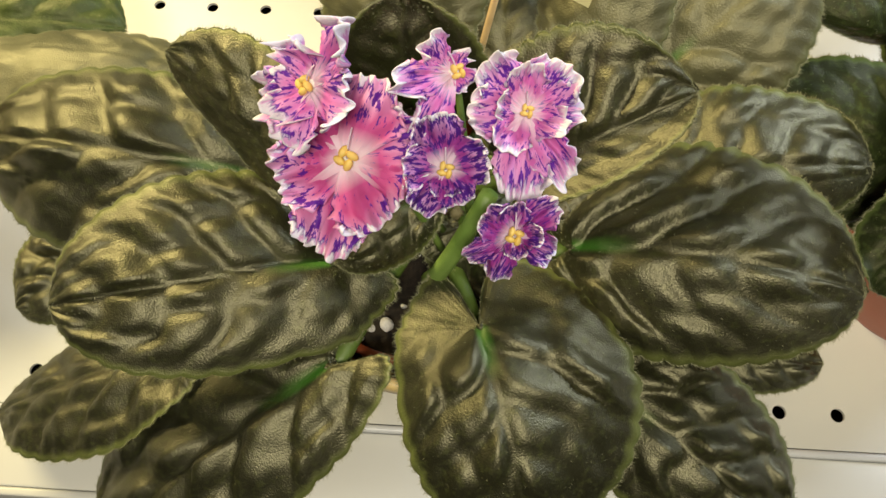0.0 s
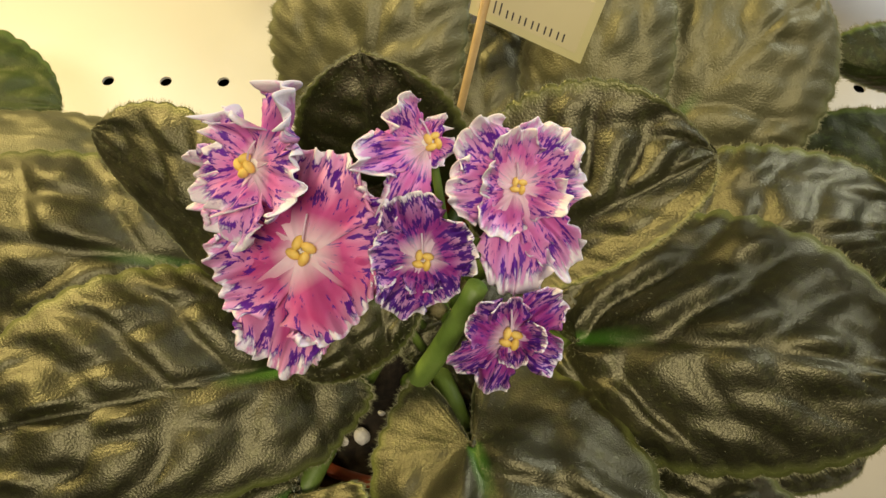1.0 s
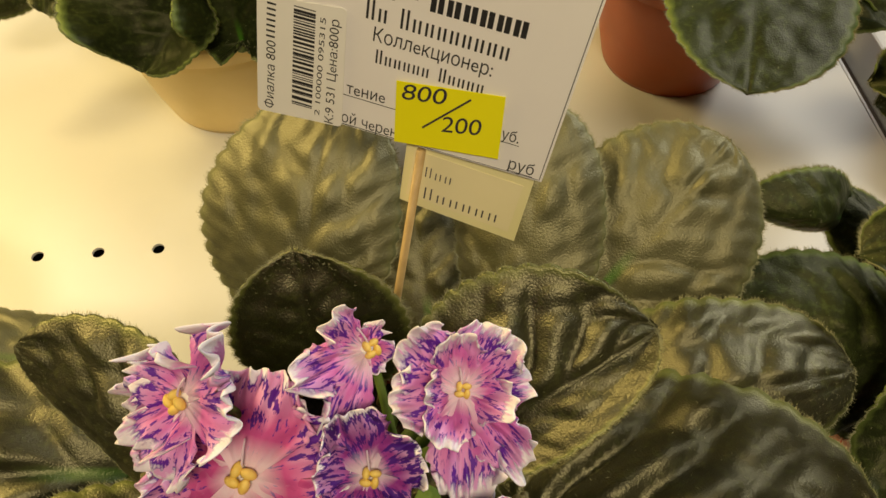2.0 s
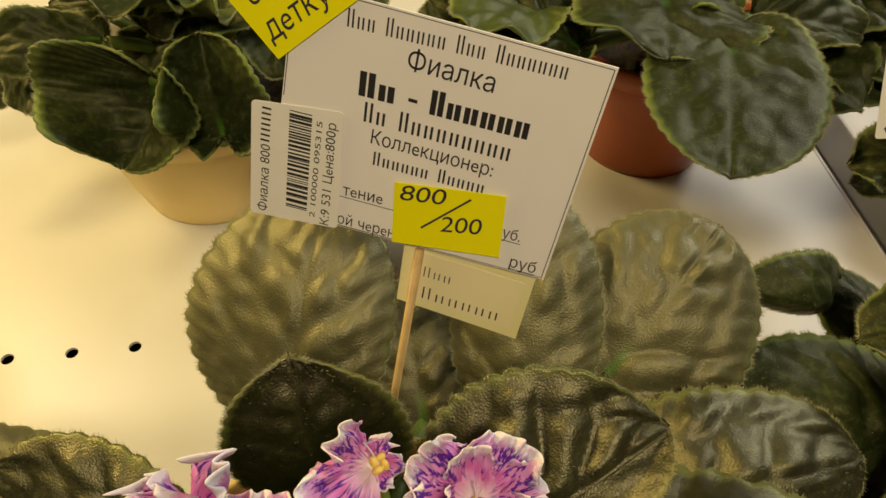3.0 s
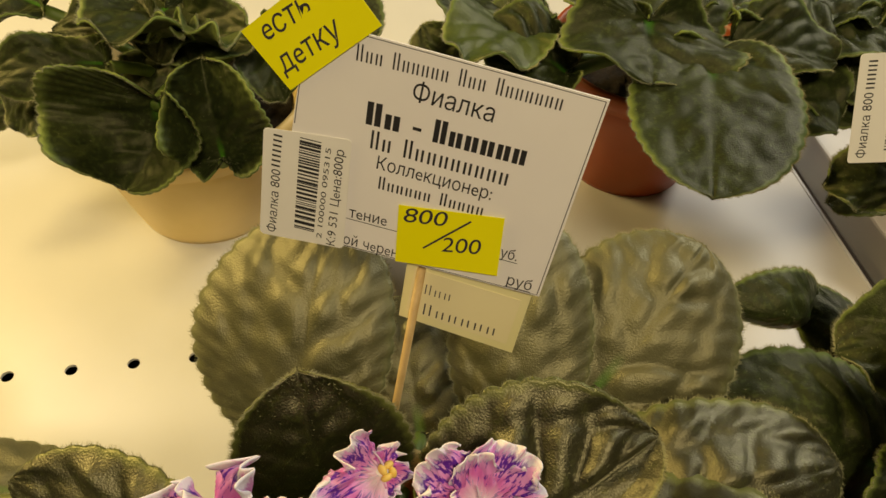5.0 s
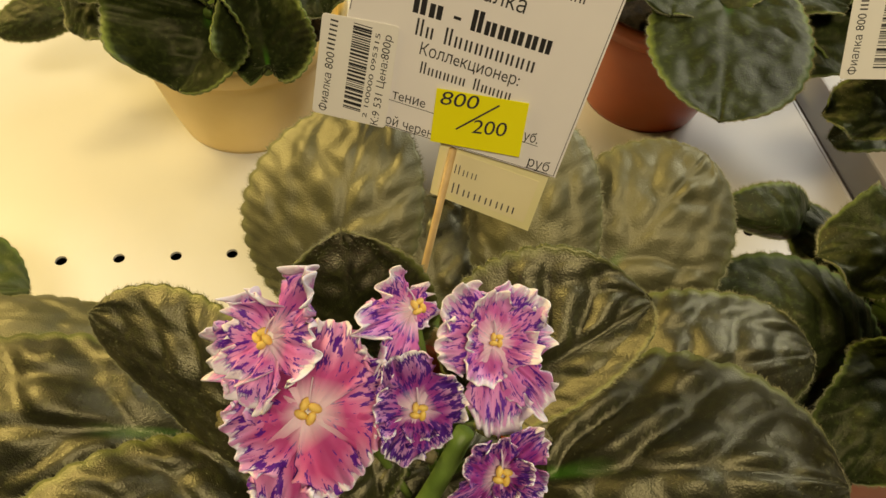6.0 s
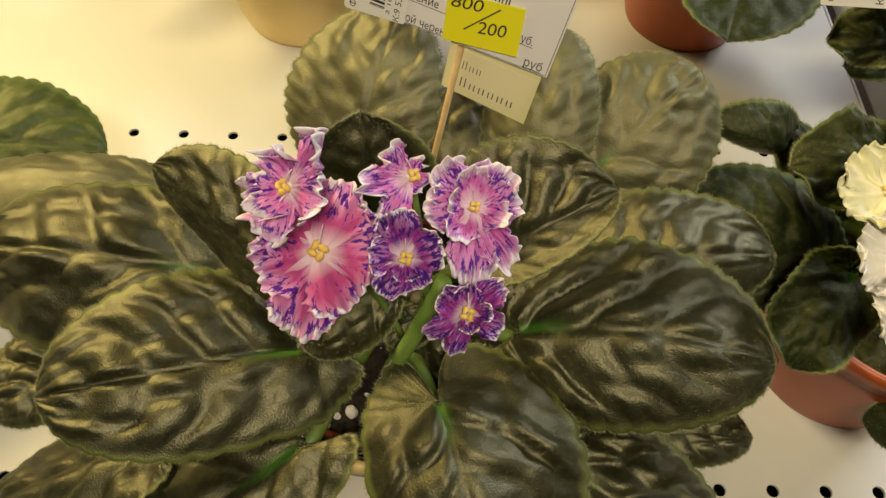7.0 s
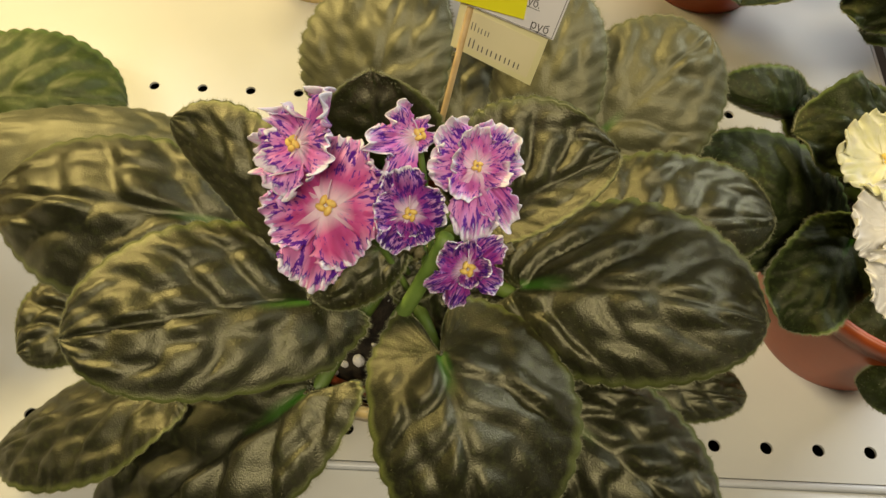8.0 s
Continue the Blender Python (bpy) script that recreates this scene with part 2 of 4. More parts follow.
def blade(plant, base, tip, bank, wl, wr, arch=0.01, lobe=0.1, cup=0.0, wave=0, rim=0.0, material=None, fuzz=True, teeth=24, quilt=2.9, nap=0):
    """One hairy leaf from its stalk end to its tip: scalloped edge, heart-shaped base, quilted between the veins."""
    rnd = random.Random(round(base[0] * 9000 + tip[1] * 7000 + bank))
    B, T = Vector(base), Vector(tip)
    m = T - B
    length = m.length
    m.normalize()
    h = m.cross(Vector((0, 0, 1))).normalized()
    lat = h * math.cos(radians(bank)) + h.cross(m) * math.sin(radians(bank))
    nrm = lat.cross(m)
    nu = 24 if nap > 500 else 16
    nv = teeth * 4
    bm = bmesh.new()
    uv = bm.loops.layers.uv.new("UVMap")
    where = {}
    seed = Vector((rnd.random() * 50, rnd.random() * 50, rnd.random() * 50))
    lobes = lobe if isinstance(lobe, tuple) else (lobe, lobe)
    veins = 4.6 if length > 0.04 else 3.2
    rows = {}
    hairs = []
    for side, w, lobe in ((-1, wl, lobes[0]), (1, wr, lobes[1])):
        heart = lobe if lobe > 0.12 else 0.0
        calm = 0.42 if lobe > 0.2 else 0.2 if heart else 0.08
        for i in range(nv + 1):
            v = i / nv
            phi = math.pi * v
            tooth = (0.0, 0.7, 1.0, 0.7)[i % 4]
            fade = math.sin(phi) ** 0.5 if 0 < i < nv else 0.0
            out = 1.0 + (0.040 * tooth - 0.016) * fade + 0.03 * noise.noise(seed + Vector((v * 5, side * 3, 0))) * fade
            ox, oy = outline(v, lobe)
            ex = w * ox * out
            ey = (oy - 0.5) * (1 + 0.018 * tooth * fade) + 0.5
            my = max(0.0, oy) ** 2 * (0.95 + 0.05 * max(0.0, oy) ** 8)
            row = []
            for j in range(nu + 1):
                u = j / nu
                x, y = ex * u, my + (ey - my) * u
                s = min(max((y + heart) / (1 + heart), 0.0), 1.0)
                belly = 4 * s * (1 - s)
                big = min(1.0, max(w, 0.012) / 0.035)
                z = belly * (rim + arch * (1 - u ** 1.4)) + cup * u ** 2.2 * min(1.0, (1 - v) * 5) * min(1.0, v * 6)
                lane = veins * (y - (0.50 + 0.35 * u) * u * min(0.6, w / length)) + 0.35 * side + 0.45 * noise.noise(seed + Vector((u * 2.2, v * 2.6, side)))
                cell = math.floor(lane)
                f = lane - cell
                lump = 0.45 + 1.5 * abs(noise.noise(seed + Vector((cell * 3.1, side * 2.3, 7))))
                split = 0.30 + 0.45 * (0.5 + noise.noise(seed + Vector((cell * 5.3, side, 2))))
                puff = (1 - abs(2 * f ** 1.25 - 1) ** 2.0) * (1 - 0.60 * math.exp(-((u - split) / 0.09) ** 2))
                wide = min(1.0, u * max(w, 0.01) / 0.0045) * smooth_step(0.97, 0.70, u)
                z += quilt * 0.00225 * big * puff * lump * wide * (0.35 + 0.65 * belly) * min(1.0, (1 - v) * 5) * smooth_step(calm * 0.75, calm + (0.26 if lobe > 0.2 else 0.10), v)
                z += 0.0013 * big * noise.noise(seed + Vector((x * side, y * length, 0)) * 150) * wide
                z += 0.0022 * big * noise.noise(seed + Vector((x * side, y * length, 1)) * 42) * (0.3 + u)
                z -= 0.0010 * big * math.exp(-((u * max(w, 0.01) / 0.0042) ** 2)) * (1 - 0.8 * s)
                z += wave * 0.0060 * u * u * min(1.0, (1 - v) * 5) * math.sin(side * 2 + v * 17 + seed.x) - 0.0012 * u ** 8
                z += max(0.0, -y) ** 2 * length * (0.7 if lobe > 0.2 else 0.5)
                if j == 0 and side == 1:
                    row.append(rows[-1][i][0])
                    continue
                if (i == 0 or i == nv) and j:
                    row.append(row[0])
                    continue
                p = B + m * (y * length) + lat * (side * x) + nrm * z
                vert = bm.verts.new(p)
                where[vert] = (side * u, max(0.0, min(1.0, y)))
                row.append(vert)
            rows.setdefault(side, []).append(row)
            if fuzz and 0 < i < nv:
                hairs.append((side, i))
        grid = rows[side]
        for i in range(nv):
            for j in range(nu):
                quad = [grid[i][j], grid[i][j + 1], grid[i + 1][j + 1], grid[i + 1][j]]
                quad = list(dict.fromkeys(quad))
                if len(quad) > 2:
                    f = bm.faces.new(quad if side > 0 else quad[::-1])
                    for loop in f.loops:
                        a, b = where[loop.vert]
                        loop[uv].uv = (abs(a), b)
    tufts = []
    if fuzz:
        for side, i in hairs:
            edge, inner = rows[side][i][-1].co, rows[side][i][-3].co
            away = (edge - inner).normalized()
            near = rows[side][min(i + 1, nv - 1)][-1].co
            for k in range(9):
                p = edge.lerp(near, rnd.random()) - away * 0.0003
                d = (away + nrm * rnd.uniform(-0.2, 0.7) + m * rnd.uniform(-0.5, 0.5)).normalized()
                tufts.append((p, d, rnd.uniform(0.0008, 0.0021)))
    if nap:
        faces = list(bm.faces)
        for k in range(nap):
            f = rnd.choice(faces)
            p = f.calc_center_median() + (f.verts[0].co - f.verts[-1].co) * rnd.uniform(-0.5, 0.5)
            d = (f.normal + m * rnd.uniform(-0.5, 0.9) + lat * rnd.uniform(-0.7, 0.7)).normalized()
            tufts.append((p, d, rnd.uniform(0.0004, 0.0010)))
    leaf = part("leaf", bm, material or LEAF, plant)
    thick = leaf.modifiers.new("thickness", "SOLIDIFY")
    thick.thickness, thick.offset = 0.0011, -1.0
    if tufts:
        hb = bmesh.new()
        for p, d, ln in tufts:
            a = d.orthogonal().normalized() * (0.00009 if ln > 0.0008 else 0.00005)
            hb.faces.new([hb.verts.new(p + a), hb.verts.new(p - a), hb.verts.new(p + d * ln)])
        part("hairs", hb, FUZZ, leaf, "fine pale green hair fringe", False)["kind"] = "stuff"
    return leaf


def petiole(leaf, start, end, lift=(0, 0, 0.01), r=(0.0034, 0.0027), material=None):
    start = Vector(start) - Vector((0, 0, 0.0030))
    part("petiole", tube(bow(start, end, lift), r), material or STALK_DARK, leaf, "fleshy green leaf stalk")


# ---- flowers ----
def petal_mesh(length, width, ruffle, lift, curl, seed):
    """A rounded petal along +y, crumpled, with a frilled rim."""
    bm = bmesh.new()
    uv = bm.loops.layers.uv.new("UVMap")
    nr, na = 22, 56
    grid, where = [], {}
    for i in range(nr + 1):
        r = (i / nr) ** 0.85
        row = []
        for k in range(na + 1):
            a = 2 * k / na - 1
            half = width * (0.18 + 0.82 * math.sin(min(1.0, r * 1.30) * math.pi / 2) ** 1.1)
            rim = max(r, abs(a) ** 1.6 * min(1.0, r * 1.7))
            along = a * width * 1.25 - math.copysign((1 - r) * length * a * a, a)
            phase = 2 * math.pi * along / 0.0050 + 2.2 * noise.noise(Vector((along * 300, seed, 2))) + seed
            frill = smooth_step(0.45, 1.0, rim) ** 1.5
            strength = ruffle * (0.55 + 0.9 * abs(noise.noise(Vector((along * 160, seed, 6)))))
            crimp = math.sin(phase) * strength * 1.1 * frill
            lobe = 1 + frill * (0.02 * math.cos(phase) + 0.10 * noise.noise(Vector((a * 1.5, seed, 0))))
            y = length * r * (1 - 0.26 * abs(a) ** 2.6 * r) * lobe
            x = half * a * (1 - 0.18 * smooth_step(0.7, 1.0, r) * a * a) * (1 + 0.05 * frill * math.cos(phase))
            fold = 0.0060 * r * noise.noise(Vector((a * 1.7, r * 1.6, seed + 5))) + 0.0012 * noise.noise(Vector((a * 4, r * 3.5, seed + 9))) * min(1.0, r * 2)
            z = lift * r * r + curl * r ** 3 + 0.10 * length * a * a * r + fold + crimp - 0.0016 * frill * frill
            v = bm.verts.new((x + crimp * 0.25 * math.copysign(min(1.0, abs(a) * 1.5), a), y, z))
            where[v] = (a, r)
            row.append(v)
        grid.append(row)
    for i in range(nr):
        for k in range(na):
            f = bm.faces.new((grid[i][k], grid[i][k + 1], grid[i + 1][k + 1], grid[i + 1][k]))
            for loop in f.loops:
                loop[uv].uv = where[loop.vert]
    return bm


def bean(bm, m, sx, sy, sz):
    bmesh.ops.create_uvsphere(bm, u_segments=14, v_segments=10, radius=1.0, matrix=m @ Matrix.Diagonal((sx, sy, sz, 1)))


def flower(plant, centre, facing, roll, petals, material, eye=1.0, label="", ruffle=0.0022):
    """Petals: (angle, length, half width, lift, curl). The flower's core carries them."""
    z = Vector(facing).normalized()
    m = Matrix.Translation(centre) @ z.to_track_quat("Z", "Y").to_matrix().to_4x4() @ pose(0, 0, 0, 0, 0, roll)
    core = bmesh.new()
    bean(core, Matrix.Translation((0, 0, -0.0006)), 0.0022 * eye, 0.0022 * eye, 0.0012)
    body = part("flower", core, WHITE_PETAL, plant, label)
    body.matrix_local = m
    for k, (angle, length, half, lift, curl) in enumerate(petals):
        p = part("petal", petal_mesh(length, half, ruffle, lift, curl, 1.7 * k + centre[0] * 300), material, body)
        p.matrix_local = pose(0, 0, -0.0002 * k, 0, 0, angle)
        p.modifiers.new("thickness", "SOLIDIFY").thickness = 0.0003
    for k in range(4):
        a = bmesh.new()
        t = k * 1.57 + 0.5
        bean(a, pose(0.0016 * eye * math.cos(t), 0.0016 * eye * math.sin(t), 0.0022, 20, 0, 57.3 * t + 40), 0.0010 * eye, 0.0016 * eye, 0.0012 * eye)
        part("anther", a, ANTHER, body, "yellow pollen sac")
    style = tube(bow((0, 0, 0.001), (0.0005, 0.007 * eye, 0.003), (0, 0, 0.002), 6), (0.0003, 0.0002), 6)
    part("style", style, PLUM, body)
    return body


def plant_root(name, at, label, category="houseplant", group=""):
    ob = new(name)
    ob.location = (0, 0, 0)
    return tagged(ob, label, category, group)


# ---- shelf, floor and room ----
HOLES_BACK = [(-0.42 + 0.03 * k, 0.0) for k in range(27)]
HOLES_FRONT = [(-0.413 + 0.026 * k, -0.211) for k in range(31)]


def shelf_sheet(x0, x1, y0, y1, holes):
    """A pressed steel sheet 1.2 mm thick with round holes punched through it."""
    bm = bmesh.new()
    cuts = sorted({y0, y1, -0.220, -0.202, -0.009, 0.009})
    for ya, yb in zip(cuts, cuts[1:]):
        row = [h for h in holes if ya < h[1] < yb]
        if not row:
            box(bm, (x0, ya, -0.0012), (x1, yb, 0))
            continue
        pitch = row[1][0] - row[0][0]
        xa = x0
        for hx, hy in row:
            lo, hi = hx - pitch / 2, hx + pitch / 2
            if lo > xa + 1e-5:
                box(bm, (xa, ya, -0.0012), (lo, yb, 0))
            ring, rim = [], []
            n = 24
            for k in range(n):
                a = 2 * math.pi * (k + 0.5) / n
                c, s = math.cos(a), math.sin(a)
                f = min((pitch / 2) / max(abs(c), 1e-6), ((yb - ya) / 2) / max(abs(s), 1e-6))
                ox, oy = hx + c * f, (ya + yb) / 2 + s * f
                ring.append((hx + 0.0031 * c, hy + 0.0031 * s))
                rim.append((ox, oy))
            top = [bm.verts.new((x, y, 0)) for x, y in ring]
            low = [bm.verts.new((x, y, -0.0016)) for x, y in ring]
            outer = [bm.verts.new((x, y, 0)) for x, y in rim]
            corners = [bm.verts.new((x, y, 0)) for x, y in ((hi, yb), (lo, yb), (lo, ya), (hi, ya))]
            for k in range(n):
                j = (k + 1) % n
                bm.faces.new((outer[k], outer[j], top[j], top[k]))
                bm.faces.new((top[k], top[j], low[j], low[k]))
                a, b = rim[k], rim[j]
                if abs(a[0] - b[0]) > 1e-6 and abs(a[1] - b[1]) > 1e-6:
                    q = {(True, True): 0, (False, True): 1, (False, False): 2, (True, False): 3}[(a[0] + b[0] > 2 * hx, a[1] + b[1] > ya + yb)]
                    bm.faces.new((outer[k], corners[q], outer[j]))
            xa = hi
        if xa < x1:
            box(bm, (xa, ya, -0.0012), (x1, yb, 0))
    bmesh.ops.remove_doubles(bm, verts=bm.verts, dist=1e-5)
    return bm


shelf = tagged(finish("shelf", shelf_sheet(-0.9, 0.404, -0.2265, 0.36, [h for h in HOLES_BACK if h[0] < 0.385] + [h for h in HOLES_FRONT if h[0] < 0.385]), SHELF, None, False), "white enamelled steel shop shelf with rows of round holes", "shelf", kind="structure")
part("shelf_lip", box(bmesh.new(), (-0.9, -0.2300, -0.032), (0.404, -0.2268, 0.0004), 0.0012), SHELF_EDGE, shelf, "grey steel front lip")
rail = bmesh.new()
box(rail, (-0.9, -0.2620, -0.0070), (0.404, -0.2302, -0.0030), 0.001)
box(rail, (-0.9, -0.2660, -0.0500), (0.404, -0.2622, -0.0030), 0.0012)
part("price_rail", rail, SHELF, shelf, "pale plastic price rail along the shelf front")
# added sheet, painted near-black so that the holes look shaded
part("underside", box(bmesh.new(), (-0.9, -0.2262, -0.034), (0.404, 0.36, -0.030)), HOLE_SHADE, shelf, "near-black sheet under the shelf for the shade seen in its holes")
part("side_lip", box(bmesh.new(), (0.4042, -0.2265, -0.032), (0.4066, 0.36, 0.0002), 0.0008), SHELF_EDGE, shelf)
shelf_b = tagged(finish("neighbour_shelf", box(bmesh.new(), (0.436, -0.40, -0.032), (1.3, 0.36, 0.0), 0.002), SHELF, None, False), "white steel shelf beside a narrow dark gap", "shelf", kind="structure")
floor = tagged(finish("floor", box(bmesh.new(), (-3, -3, -0.92), (4, 3, -0.90)), FLOOR, None, False), "dark brown shop floor below the shelf", "floor", kind="structure")
tagged(finish("wall_north", box(bmesh.new(), (-3, 2.2, -0.9), (4, 2.3, 2.4)), WALL, None, False), "plain pale wall behind the shelves", "wall", kind="structure")
tagged(finish("wall_south", box(bmesh.new(), (-3, -3.1, -0.9), (4, -3.0, 2.4)), WALL, None, False), "plain pale wall across the shop", "wall", kind="structure")
tagged(finish("wall_west", box(bmesh.new(), (-3.1, -3.1, -0.9), (-3.0, 2.3, 2.4)), WALL, None, False), "plain pale side wall of the shop", "wall", kind="structure")
tagged(finish("wall_east", box(bmesh.new(), (4.0, -3.1, -0.9), (4.1, 2.3, 2.4)), WALL, None, False), "plain pale side wall of the shop", "wall", kind="structure")
tagged(finish("ceiling", box(bmesh.new(), (-3.1, -3.1, 2.4), (4.1, 2.3, 2.5)), WALL, None, False), "plain pale shop ceiling", "ceiling", kind="structure")

# ---- pots ----
def pot(name, x, y, top, bottom, height, material, label, inner=None, soil=True):
    ob = tagged(new(name), label, "flower pot", "plant pots on the shelf")
    ob.location = (x, y, 0)
    k = (top - bottom) / height
    outer = [(0.0, 0.0015), (bottom - 0.003, 0.0015), (bottom - 0.001, 0.0), (bottom, 0.003)]
    outer += [(bottom + k * z, z) for z in (height * f for f in (0.2, 0.45, 0.7, 0.86))]
    part("body", lathe(outer + [(top - 0.003, height - 0.010), (top - 0.006, height - 0.010), (bottom, 0.004)]), material, ob)
    rim = [(top - 0.0032, height - 0.013), (top + 0.0012, height - 0.012), (top + 0.0022, height - 0.003), (top + 0.0012, height), (top - 0.001, height), (top - 0.003, height - 0.004), (top - 0.0045, height - 0.02)]
    part("rim", lathe(rim), material, ob, "rolled plastic rim")
    if inner:
        part("inner_pot", lathe([(top - 0.014, 0.02), (top - 0.009, height - 0.004), (top - 0.0065, height - 0.002), (top - 0.0075, height - 0.0005), (top - 0.0105, height - 0.003), (top - 0.017, 0.02)]), inner, ob, "terracotta coloured inner pot")
    if soil:
        sb = bmesh.new()
        bmesh.ops.create_grid(sb, x_segments=44, y_segments=44, size=top - 0.008)
        for v in list(sb.verts):
            d = math.hypot(v.co.x, v.co.y)
            if d > top - 0.0085:
                v.co.x, v.co.y = v.co.x * (top - 0.0085) / d, v.co.y * (top - 0.0085) / d
            v.co.z = height - 0.016 + 0.004 * noise.noise(v.co * 160) + 0.002 * noise.noise(v.co * 420)
        part("soil", sb, SOIL, ob, "dark crumbly potting soil")["kind"] = "stuff"
    return ob


main_pot = pot("flower_pot", 0.103, -0.165, 0.062, 0.045, 0.080, TAN_POT, "tan plastic pot holding a terracotta inner pot", TERRA)
back_pot = pot("flower_pot", 0.034, 0.120, 0.063, 0.043, 0.080, TAN_POT, "plain tan plastic pot on the white shelf")
terra_pot = pot("flower_pot", 0.297, 0.126, 0.058, 0.040, 0.085, TERRA, "terracotta coloured plastic pot on the white shelf")
right_pot = pot("flower_pot", 0.335, -0.138, 0.058, 0.042, 0.085, TERRA, "terracotta coloured plastic pot near the shelf front")
far_pot = pot("flower_pot", 0.50, 0.07, 0.058, 0.042, 0.085, TERRA, "terracotta coloured plastic pot on the neighbouring shelf")
left_pot = pot("flower_pot", -0.165, -0.095, 0.058, 0.042, 0.080, TAN_POT, "tan plastic pot beside the flowering violet")


